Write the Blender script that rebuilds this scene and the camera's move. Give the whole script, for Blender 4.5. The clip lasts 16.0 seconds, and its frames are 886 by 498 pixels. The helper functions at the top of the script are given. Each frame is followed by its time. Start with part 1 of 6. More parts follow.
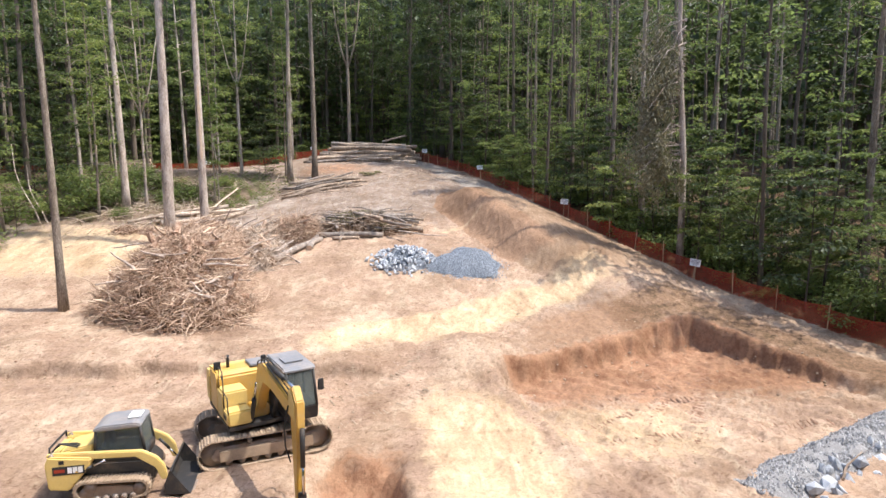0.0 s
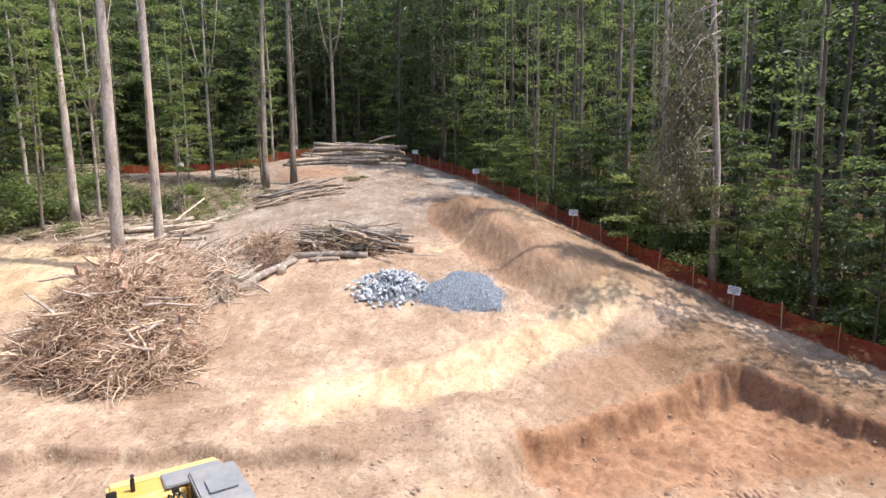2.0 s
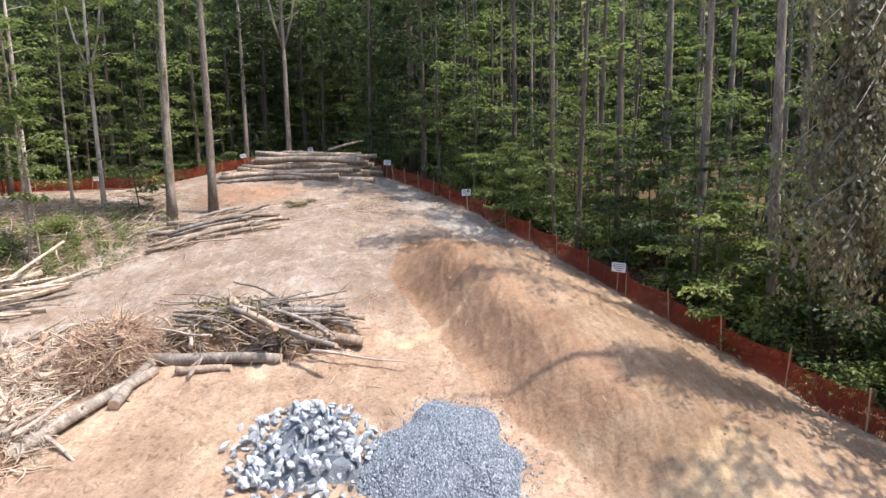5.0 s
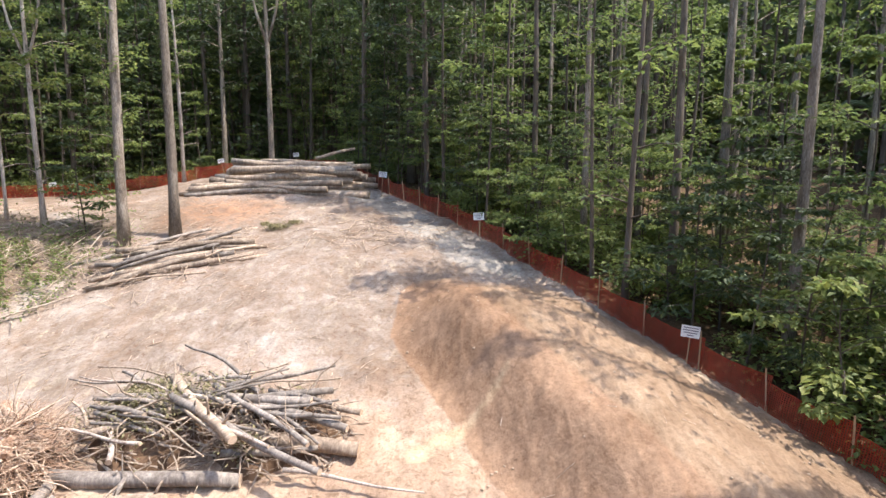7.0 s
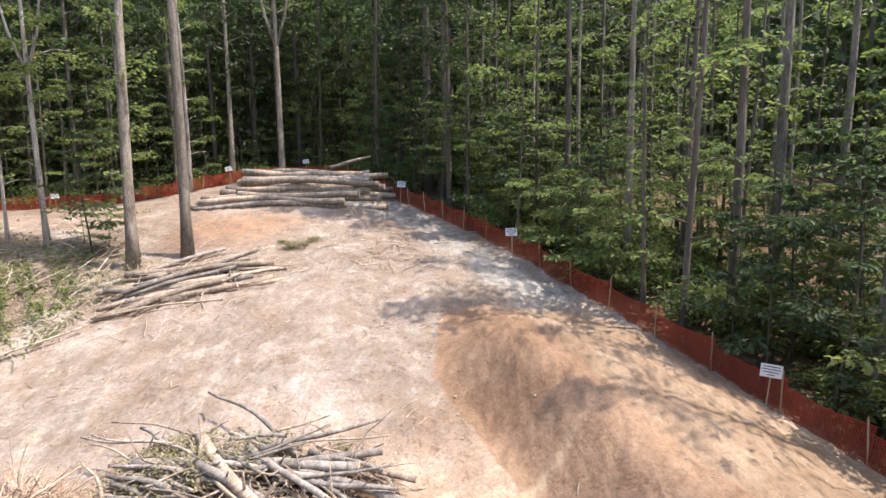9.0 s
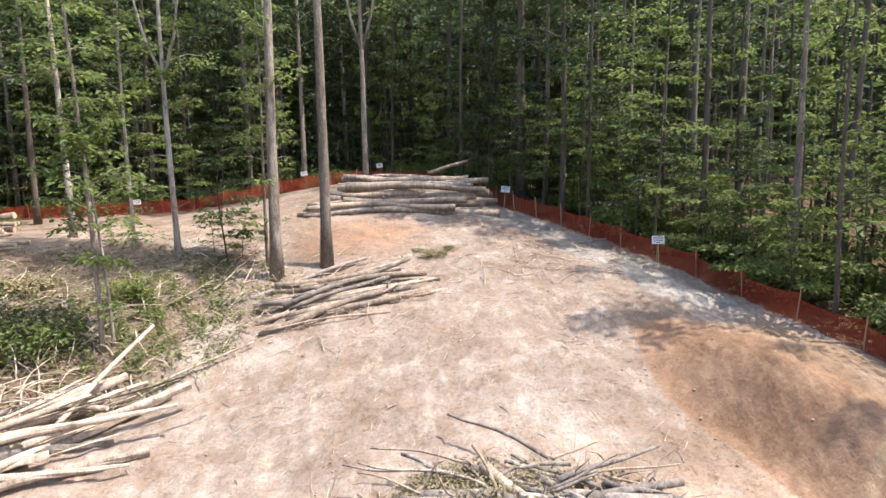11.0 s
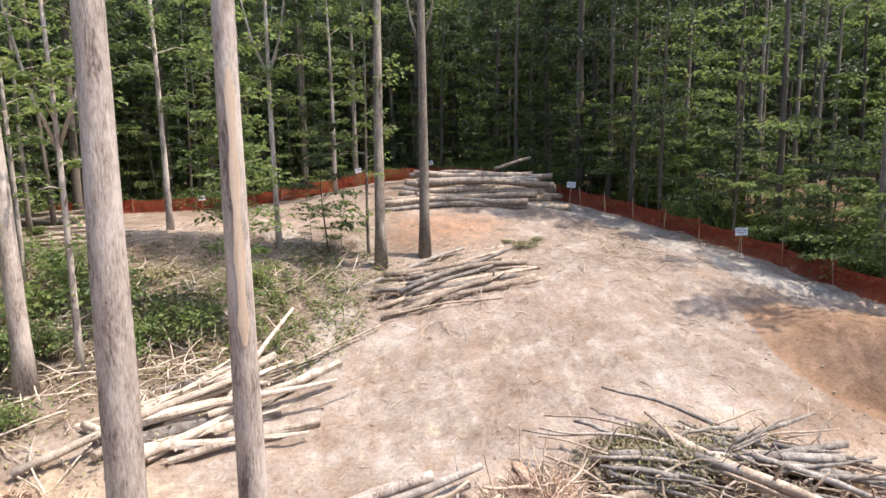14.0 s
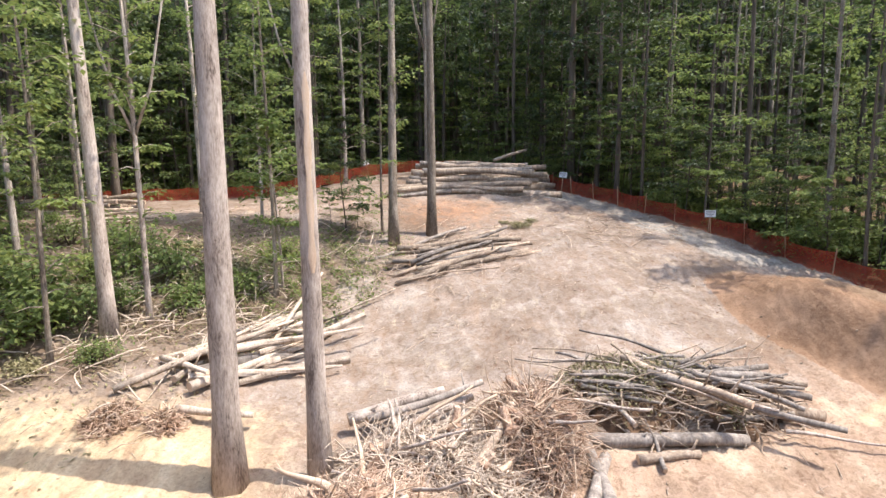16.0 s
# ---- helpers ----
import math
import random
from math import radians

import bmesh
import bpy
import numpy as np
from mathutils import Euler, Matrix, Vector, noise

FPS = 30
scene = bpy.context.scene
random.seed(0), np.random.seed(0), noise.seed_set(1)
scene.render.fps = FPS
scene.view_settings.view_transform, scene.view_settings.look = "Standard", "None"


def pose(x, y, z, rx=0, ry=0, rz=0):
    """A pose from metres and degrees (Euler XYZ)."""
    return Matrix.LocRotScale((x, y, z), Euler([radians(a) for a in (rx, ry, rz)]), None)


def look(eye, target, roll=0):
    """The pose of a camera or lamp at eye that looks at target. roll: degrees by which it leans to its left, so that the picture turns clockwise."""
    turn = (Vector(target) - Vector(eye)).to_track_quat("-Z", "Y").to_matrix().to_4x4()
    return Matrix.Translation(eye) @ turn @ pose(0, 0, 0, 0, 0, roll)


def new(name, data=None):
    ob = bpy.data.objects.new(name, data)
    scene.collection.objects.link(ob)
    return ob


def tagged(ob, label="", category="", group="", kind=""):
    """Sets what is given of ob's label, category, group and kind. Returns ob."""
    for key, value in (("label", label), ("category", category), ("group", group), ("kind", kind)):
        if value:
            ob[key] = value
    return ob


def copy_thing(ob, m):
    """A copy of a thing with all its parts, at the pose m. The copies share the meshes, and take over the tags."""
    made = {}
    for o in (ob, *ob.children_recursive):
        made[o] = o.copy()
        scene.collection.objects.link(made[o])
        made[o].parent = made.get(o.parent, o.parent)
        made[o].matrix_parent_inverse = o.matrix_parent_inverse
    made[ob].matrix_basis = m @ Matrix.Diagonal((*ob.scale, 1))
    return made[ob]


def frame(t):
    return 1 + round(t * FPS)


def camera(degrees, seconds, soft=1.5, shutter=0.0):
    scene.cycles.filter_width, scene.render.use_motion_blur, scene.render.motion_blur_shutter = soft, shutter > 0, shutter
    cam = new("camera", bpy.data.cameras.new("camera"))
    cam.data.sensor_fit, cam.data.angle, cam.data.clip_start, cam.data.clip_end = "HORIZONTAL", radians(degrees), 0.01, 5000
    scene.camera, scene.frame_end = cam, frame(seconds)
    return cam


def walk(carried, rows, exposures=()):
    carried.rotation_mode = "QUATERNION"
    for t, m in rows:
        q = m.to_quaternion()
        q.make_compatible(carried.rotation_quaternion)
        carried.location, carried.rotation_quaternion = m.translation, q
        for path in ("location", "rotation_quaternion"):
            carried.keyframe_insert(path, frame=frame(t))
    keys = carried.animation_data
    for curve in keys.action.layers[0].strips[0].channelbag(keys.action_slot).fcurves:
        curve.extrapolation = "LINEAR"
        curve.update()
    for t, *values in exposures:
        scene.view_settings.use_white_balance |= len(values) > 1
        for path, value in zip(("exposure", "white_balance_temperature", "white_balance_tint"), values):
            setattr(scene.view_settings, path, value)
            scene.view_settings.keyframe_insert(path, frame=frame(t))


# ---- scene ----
cam = camera(73.7, 16.0, soft=1.5)
PATH = [
    (0, (0.02, -0.08, 7.136), (0.019, 1.905, 6.887), -0.3),
    (0.5, (-0.112, 0.774, 7.394), (-0.109, 2.757, 7.137), -0.4),
    (1, (-0.156, 1.991, 7.585), (-0.15, 3.974, 7.325), -0.5),
    (1.5, (-0.159, 3.455, 7.837), (-0.142, 5.438, 7.573), -0.5),
    (2, (-0.061, 5.355, 8.073), (-0.035, 7.337, 7.804), -0.6),
    (2.5, (0.098, 7.428, 8.349), (0.131, 9.409, 8.074), -0.8),
    (3, (0.339, 9.795, 8.521), (0.376, 11.776, 8.249), -0.9),
    (3.5, (0.559, 12.196, 8.689), (0.599, 14.177, 8.42), -1.0),
    (4, (0.7, 14.759, 8.927), (0.748, 16.74, 8.655), -1.1),
    (4.5, (0.937, 17.369, 9.163), (0.99, 19.35, 8.89), -1.1),
    (4.7, (0.954, 18.425, 9.284), (1.008, 20.406, 9.009), -1.1),
    (6.8, (0.242, 25.967, 10.375), (0.346, 27.946, 10.101), 0.1),
    (7, (0.088, 26.168, 10.45), (0.188, 28.147, 10.175), -0.0),
    (7.5, (-0.197, 26.507, 10.588), (-0.095, 28.486, 10.311), -0.1),
    (8, (-0.379, 27.308, 10.826), (-0.275, 29.285, 10.545), -0.3),
    (8.2, (-0.443, 27.596, 10.917), (-0.338, 29.573, 10.636), -0.4),
    (10.3, (-4.946, 29.163, 11.399), (-4.864, 31.142, 11.12), -0.7),
    (10.5, (-5.768, 29.299, 11.423), (-5.688, 31.278, 11.145), -0.7),
    (11, (-7.919, 29.592, 11.492), (-7.843, 31.571, 11.216), -0.8),
    (11.5, (-9.964, 29.925, 11.542), (-9.9, 31.904, 11.265), -0.9),
    (12, (-11.37, 30.106, 11.528), (-11.311, 32.086, 11.252), -1.0),
    (12.5, (-11.969, 30.18, 11.566), (-11.907, 32.16, 11.291), -0.9),
    (13, (-12.212, 29.777, 11.475), (-12.149, 31.757, 11.199), -0.8),
    (13.5, (-12.313, 29.321, 11.447), (-12.251, 31.301, 11.168), -0.8),
    (14, (-12.411, 28.411, 11.288), (-12.349, 30.391, 11.012), -0.8),
    (14.5, (-12.545, 27.079, 11.146), (-12.48, 29.059, 10.867), -0.7),
    (15, (-12.661, 26.08, 11.055), (-12.595, 28.059, 10.774), -0.7),
    (15.5, (-12.812, 25.061, 10.911), (-12.743, 27.04, 10.628), -0.6),
    (16, (-12.908, 24.262, 10.807), (-12.841, 26.241, 10.523), -0.6),
]
walk(cam, [(t, look(eye, target, roll)) for t, eye, target, roll in PATH],
     exposures=[(0.0, 1.36), (4.5, 1.42), (7.0, 1.66), (10.5, 1.66), (13.0, 1.54), (16.0, 1.54)])

# ---- light ----
SUN_AZ, SUN_EL = radians(97), radians(64)      # azimuth clockwise from +y
world = bpy.data.worlds.new("sky")
scene.world = world
world.use_nodes = True
_wn = world.node_tree.nodes
_sky = _wn.new("ShaderNodeTexSky")
_sky.sky_type, _sky.sun_disc = "NISHITA", False
_sky.sun_elevation, _sky.sun_rotation = SUN_EL, SUN_AZ
_sky.air_density, _sky.dust_density, _sky.ozone_density = 1.0, 2.0, 1.0
world.node_tree.links.new(_sky.outputs[0], _wn["Background"].inputs[0])
_wn["Background"].inputs[1].default_value = 0.15
_sun = bpy.data.lights.new("sun", "SUN")
_sun.energy, _sun.angle, _sun.color = 2.5, radians(0.6), (1.0, 0.95, 0.88)
sun = new("sun", _sun)
_sd = Vector((math.sin(SUN_AZ) * math.cos(SUN_EL), math.cos(SUN_AZ) * math.cos(SUN_EL), math.sin(SUN_EL)))
sun.matrix_world = look(_sd * 80, (0, 0, 0))

# ---- materials ----
def ramp(nt, fac, stops):
    r = nt.nodes.new("ShaderNodeValToRGB")
    e = r.color_ramp.elements
    while len(e) < len(stops):
        e.new(0.5)
    for el, (p, c) in zip(e, stops):
        el.position, el.color = p, (*c, 1)
    nt.links.new(fac, r.inputs[0])
    return r.outputs[0]


def noise_tex(nt, vec, scale, detail=5, rough=0.6, distort=0.0):
    n = nt.nodes.new("ShaderNodeTexNoise")
    n.inputs["Scale"].default_value, n.inputs["Detail"].default_value = scale, detail
    n.inputs["Roughness"].default_value, n.inputs["Distortion"].default_value = rough, distort
    if vec is not None:
        nt.links.new(vec, n.inputs["Vector"])
    return n.outputs[0]


def mix_col(nt, fac, a, b, mode="MIX"):
    m = nt.nodes.new("ShaderNodeMix")
    m.data_type, m.blend_type = "RGBA", mode
    for sock, v in ((m.inputs[0], fac), (m.inputs[6], a), (m.inputs[7], b)):
        if hasattr(v, "is_linked"):
            nt.links.new(v, sock)
        else:
            sock.default_value = v if isinstance(v, float) else (*v, 1)
    return m.outputs[2]


def math_node(nt, op, a, b=0.5, c=0.5):
    m = nt.nodes.new("ShaderNodeMath")
    m.operation, m.use_clamp = op, True
    for sock, v in zip(m.inputs, (a, b, c)):
        if hasattr(v, "is_linked"):
            nt.links.new(v, sock)
        else:
            sock.default_value = v
    return m.outputs[0]


def surface(name, stops, scale, rough=0.8, metal=0.0, bump=0.3, fine=40.0, stretch=(1, 1, 1), dirt=None, dirt_amount=0.5, vary=0.0, spec=0.3):
    """A material with colour variation at two scales, optional dirt, relief, and tint by object."""
    m = bpy.data.materials.new(name)
    m.use_nodes = True
    nt = m.node_tree
    b = nt.nodes["Principled BSDF"]
    tc = nt.nodes.new("ShaderNodeTexCoord")
    mp = nt.nodes.new("ShaderNodeMapping")
    mp.inputs["Scale"].default_value = stretch
    info = nt.nodes.new("ShaderNodeObjectInfo")
    nt.links.new(tc.outputs["Object"], mp.inputs["Vector"])
    off = nt.nodes.new("ShaderNodeVectorMath")
    off.operation = "ADD"
    sc = nt.nodes.new("ShaderNodeMath")
    sc.operation = "MULTIPLY"
    sc.inputs[1].default_value = 37.0
    nt.links.new(info.outputs["Random"], sc.inputs[0])
    nt.links.new(mp.outputs[0], off.inputs[0])
    nt.links.new(sc.outputs[0], off.inputs[1])
    vec = off.outputs[0]
    big = noise_tex(nt, vec, scale, 4)
    small = noise_tex(nt, vec, fine, 6, 0.7)
    both = math_node(nt, "MULTIPLY_ADD", small, 0.5, math_node(nt, "MULTIPLY", big, 0.5))
    col = ramp(nt, both, stops)
    if dirt:
        d = noise_tex(nt, vec, scale * 0.6 + 0.7, 8, 0.75)
        k = ramp(nt, d, [(0.62 - 0.35 * dirt_amount, (0, 0, 0)), (0.72, (1, 1, 1))])
        col = mix_col(nt, math_node(nt, "MULTIPLY", k, dirt_amount), col, dirt)
    if vary:
        hs = nt.nodes.new("ShaderNodeHueSaturation")
        mr = nt.nodes.new("ShaderNodeMapRange")
        mr.inputs["To Min"].default_value, mr.inputs["To Max"].default_value = 1 - vary, 1 + vary
        nt.links.new(info.outputs["Random"], mr.inputs["Value"])
        nt.links.new(mr.outputs[0], hs.inputs["Value"])
        nt.links.new(col, hs.inputs["Color"])
        col = hs.outputs[0]
    nt.links.new(col, b.inputs["Base Color"])
    b.inputs["Roughness"].default_value, b.inputs["Metallic"].default_value = rough, metal
    b.inputs["Specular IOR Level"].default_value = spec
    if bump:
        bp = nt.nodes.new("ShaderNodeBump")
        bp.inputs["Strength"].default_value, bp.inputs["Distance"].default_value = bump, 0.03
        nt.links.new(small, bp.inputs["Height"])
        nt.links.new(bp.outputs[0], b.inputs["Normal"])
    return m


def leaf_material(name, stops, glow=0.35):
    """Thin leaves: diffuse, some light through, a little gloss; each leaf has a tint of its own."""
    m = bpy.data.materials.new(name)
    m.use_nodes = True
    nt = m.node_tree
    b = nt.nodes["Principled BSDF"]
    out = nt.nodes["Material Output"]
    geo = nt.nodes.new("ShaderNodeNewGeometry")
    info = nt.nodes.new("ShaderNodeObjectInfo")
    f = math_node(nt, "MULTIPLY_ADD", geo.outputs["Random Per Island"], 0.65, math_node(nt, "MULTIPLY", info.outputs["Random"], 0.35))
    col = ramp(nt, f, stops)
    nt.links.new(col, b.inputs["Base Color"])
    b.inputs["Roughness"].default_value = 0.55
    b.inputs["Specular IOR Level"].default_value = 0.35
    tr = nt.nodes.new("ShaderNodeBsdfTranslucent")
    nt.links.new(mix_col(nt, 0.5, col, (0.19, 0.26, 0.07)), tr.inputs[0])
    mx = nt.nodes.new("ShaderNodeMixShader")
    mx.inputs[0].default_value = glow
    nt.links.new(b.outputs[0], mx.inputs[1])
    nt.links.new(tr.outputs[0], mx.inputs[2])
    nt.links.new(mx.outputs[0], out.inputs[0])
    return m


def soil_material():
    """Bare ground: tan sand, red clay, brown filled soil, grey topsoil and leaf litter by the 'soil' masks, broken up
    by noise. Some sunlight and tree shade is painted in with them.
    """
    m = bpy.data.materials.new("soil")
    m.use_nodes = True
    nt = m.node_tree
    b = nt.nodes["Principled BSDF"]
    geo = nt.nodes.new("ShaderNodeNewGeometry")
    pos = geo.outputs["Position"]
    at = nt.nodes.new("ShaderNodeAttribute")
    at.attribute_name = "soil"
    sep = nt.nodes.new("ShaderNodeSeparateColor")
    nt.links.new(at.outputs["Color"], sep.inputs[0])
    red, litter, fill_shade = sep.outputs[0], sep.outputs[1], sep.outputs[2]
    grey = at.outputs["Alpha"]
    n1, n2, n3 = noise_tex(nt, pos, 0.35, 6, 0.65, 0.6), noise_tex(nt, pos, 1.7, 7, 0.7, 0.3), noise_tex(nt, pos, 8, 6, 0.72)
    sand = ramp(nt, n1, [(0.3, (0.235, 0.154, 0.112)), (0.48, (0.356, 0.25, 0.18)), (0.62, (0.457, 0.348, 0.253))])
    turned = nt.nodes.new("ShaderNodeMapping")
    turned.inputs["Rotation"].default_value, turned.inputs["Scale"].default_value = (0, 0, 0.9), (0.9, 0.3, 0.6)
    nt.links.new(pos, turned.inputs["Vector"])
    streak = noise_tex(nt, turned.outputs[0], 1.6, 7, 0.72, 0.5)
    sand = mix_col(nt, ramp(nt, n2, [(0.45, (0, 0, 0)), (0.66, (0.75, 0.75, 0.75))]), sand, (0.277, 0.185, 0.122))
    clay = ramp(nt, n2, [(0.3, (0.202, 0.097, 0.057)), (0.6, (0.336, 0.197, 0.122))])
    brown = ramp(nt, n2, [(0.3, (0.225, 0.135, 0.085)), (0.65, (0.305, 0.195, 0.128))])
    pale = ramp(nt, math_node(nt, "MULTIPLY_ADD", n1, 0.55, math_node(nt, "MULTIPLY", n2, 0.45)), [(0.36, (0.188, 0.138, 0.106)), (0.5, (0.268, 0.210, 0.171)), (0.62, (0.372, 0.319, 0.276))])
    leaf = ramp(nt, n3, [(0.3, (0.05, 0.034, 0.02)), (0.6, (0.13, 0.085, 0.05))])

    def edge(mask):
        a = nt.nodes.new("ShaderNodeMath")
        a.operation = "ADD"
        nt.links.new(mask, a.inputs[0])
        w = nt.nodes.new("ShaderNodeMath")
        w.operation = "MULTIPLY_ADD"
        nt.links.new(n2, w.inputs[0])
        w.inputs[1].default_value, w.inputs[2].default_value = 1.2, -0.6
        nt.links.new(w.outputs[0], a.inputs[1])
        return ramp(nt, a.outputs[0], [(0.3, (0, 0, 0)), (0.7, (1, 1, 1))])
    col = mix_col(nt, edge(grey), sand, pale)
    col = mix_col(nt, ramp(nt, streak, [(0.47, (0, 0, 0)), (0.66, (0.6, 0.6, 0.6))]), col, (0.252, 0.172, 0.118))
    col = mix_col(nt, ramp(nt, streak, [(0.30, (0.7, 0.7, 0.7)), (0.44, (0, 0, 0))]), col, (0.454, 0.370, 0.265))
    churn = noise_tex(nt, pos, 3.6, 5, 0.68, 0.8)
    churn = math_node(nt, "MULTIPLY", ramp(nt, churn, [(0.555, (0, 0, 0)), (0.60, (0.75, 0.75, 0.75))]), ramp(nt, n1, [(0.44, (1, 1, 1)), (0.6, (0.2, 0.2, 0.2))]))
    col = mix_col(nt, churn, col, (0.185, 0.118, 0.078))
    # tan-brown haul road, with its dappled tree shade darkened into the colour
    shaded_way = nt.nodes.new("ShaderNodeAttribute")
    shaded_way.attribute_name = "shaded_way"
    col = mix_col(nt, edge(shaded_way.outputs["Fac"]), col, ramp(nt, streak, [(0.34, (0.225, 0.145, 0.094)), (0.5, (0.275, 0.186, 0.123)), (0.64, (0.335, 0.24, 0.166))]))
    # cream tones that put sunlit ground into the colour
    sunlit_soil = nt.nodes.new("ShaderNodeAttribute")
    sunlit_soil.attribute_name = "sunlit_soil"
    col = mix_col(nt, edge(sunlit_soil.outputs["Fac"]), col, ramp(nt, streak, [(0.34, (0.345, 0.238, 0.152)), (0.5, (0.455, 0.335, 0.212)), (0.64, (0.54, 0.42, 0.28))]))
    col = mix_col(nt, edge(fill_shade), col, brown)
    col = mix_col(nt, edge(red), col, clay)
    col = mix_col(nt, edge(litter), col, leaf)
    ash = nt.nodes.new("ShaderNodeAttribute")
    ash.attribute_name = "ash"
    col = mix_col(nt, edge(ash.outputs["Fac"]), col, ramp(nt, n2, [(0.35, (0.20, 0.172, 0.148)), (0.6, (0.33, 0.292, 0.253))]))
    broad = noise_tex(nt, pos, 0.16, 4, 0.55, 1.0)
    col = mix_col(nt, 1.0, col, ramp(nt, broad, [(0.36, (0.80, 0.77, 0.74)), (0.5, (1, 1, 1)), (0.62, (1.12, 1.12, 1.12))]), "MULTIPLY")
    grit = noise_tex(nt, pos, 21, 5, 0.75)
    col = mix_col(nt, 1.0, col, ramp(nt, grit, [(0.36, (0.85, 0.84, 0.83)), (0.47, (1, 1, 1)), (0.66, (1.05, 1.05, 1.045))]), "MULTIPLY")
    # small dark crumbs of bark and clay
    crumb = noise_tex(nt, pos, 5.5, 7, 0.8, 0.4)
    col = mix_col(nt, math_node(nt, "MULTIPLY", ramp(nt, crumb, [(0.60, (0, 0, 0)), (0.635, (0.8, 0.8, 0.8))]), ramp(nt, n1, [(0.42, (0.25, 0.25, 0.25)), (0.55, (1, 1, 1))])), col, (0.15, 0.095, 0.062))
    speck = ramp(nt, n3, [(0.36, (0.78, 0.76, 0.74)), (0.52, (1, 1, 1)), (0.70, (1.1, 1.09, 1.08))])
    col = mix_col(nt, 1.0, col, speck, "MULTIPLY")
    nt.links.new(col, b.inputs["Base Color"])
    b.inputs["Roughness"].default_value, b.inputs["Specular IOR Level"].default_value = 0.95, 0.1
    bp = nt.nodes.new("ShaderNodeBump")
    bp.inputs["Strength"].default_value, bp.inputs["Distance"].default_value = 0.75, 0.11
    nt.links.new(math_node(nt, "MULTIPLY_ADD", n3, 0.35, math_node(nt, "MULTIPLY_ADD", streak, 0.3, math_node(nt, "MULTIPLY", n2, 0.5))), bp.inputs["Height"])
    nt.links.new(bp.outputs[0], b.inputs["Normal"])
    return m


M_SOIL = soil_material()
M_BARK = surface("bark", [(0.36, (0.09, 0.068, 0.05)), (0.5, (0.22, 0.175, 0.135)), (0.62, (0.37, 0.31, 0.25))], 1.0, 0.95, bump=1.0, fine=8, stretch=(3.6, 3.6, 0.7), vary=0.22)
M_BARK_PALE = surface("bark_pale", [(0.39, (0.15, 0.112, 0.09)), (0.47, (0.36, 0.287, 0.238)), (0.60, (0.57, 0.475, 0.405))], 0.8, 0.95, bump=1.0, fine=7, stretch=(3.4, 3.4, 0.8), vary=0.1)
M_BARK_DARK = surface("bark_dark", [(0.3, (0.05, 0.04, 0.03)), (0.5, (0.11, 0.085, 0.065)), (0.7, (0.19, 0.155, 0.125))], 1.2, 0.95, bump=0.9, fine=9, stretch=(3, 3, 0.35), vary=0.3)
M_WOOD = surface("bare_wood", [(0.3, (0.44, 0.29, 0.19)), (0.6, (0.64, 0.49, 0.36))], 2.0, 0.85, bump=0.4, fine=20, stretch=(4, 4, 0.5), vary=0.15)
M_LOG = surface("log_bark", [(0.34, (0.17, 0.12, 0.086)), (0.5, (0.32, 0.24, 0.178)), (0.64, (0.52, 0.42, 0.325))], 1.4, 0.95, bump=0.9, fine=5, stretch=(3, 3, 0.6), vary=0.3)
M_LOG_GREY = surface("log_grey", [(0.36, (0.13, 0.105, 0.088)), (0.5, (0.24, 0.20, 0.17)), (0.64, (0.40, 0.345, 0.295))], 1.4, 0.95, bump=0.8, fine=5, stretch=(3, 3, 0.6), vary=0.25)
M_ROOT = surface("roots", [(0.34, (0.15, 0.082, 0.052)), (0.48, (0.34, 0.215, 0.145)), (0.62, (0.62, 0.47, 0.355))], 2.5, 0.95, bump=0.4, fine=14, vary=0.1)
M_ROOTSOIL = surface("root_soil", [(0.3, (0.07, 0.04, 0.025)), (0.7, (0.20, 0.12, 0.07))], 2.0, 0.98, bump=1.0, fine=9)
M_LEAF = leaf_material("leaf", [(0.0, (0.032, 0.047, 0.025)), (0.5, (0.055, 0.078, 0.034)), (0.85, (0.098, 0.125, 0.044)), (1.0, (0.21, 0.225, 0.06))])
# brighter and darker copies of the leaf green, for sunlit and shaded foliage
M_LEAF_SUNLIT = leaf_material("leaf_sunlit", [(0.0, (0.11, 0.155, 0.06)), (0.5, (0.19, 0.24, 0.08)), (1.0, (0.34, 0.345, 0.10))], 0.55)
M_LEAF_SHADED = leaf_material("leaf_shaded", [(0.0, (0.018, 0.030, 0.018)), (0.6, (0.034, 0.050, 0.027)), (1.0, (0.07, 0.086, 0.034))], 0.2)
M_LEAF_DEAD = leaf_material("leaf_dead", [(0.0, (0.12, 0.115, 0.075)), (0.5, (0.20, 0.18, 0.12)), (1.0, (0.31, 0.25, 0.145))], 0.2)
M_LEAF_DRY = leaf_material("leaf_dry", [(0.0, (0.15, 0.13, 0.06)), (0.5, (0.27, 0.23, 0.12)), (1.0, (0.42, 0.34, 0.19))], 0.2)
M_STONE = surface("grey_stone", [(0.3, (0.24, 0.26, 0.29)), (0.5, (0.42, 0.44, 0.47)), (0.7, (0.62, 0.63, 0.65))], 2.0, 0.8, bump=0.5, fine=12, vary=0.3)
M_GRAVEL = surface("blue_grey_gravel", [(0.3, (0.10, 0.115, 0.135)), (0.5, (0.18, 0.20, 0.225)), (0.7, (0.29, 0.31, 0.335))], 3.0, 0.9, bump=1.0, fine=26)


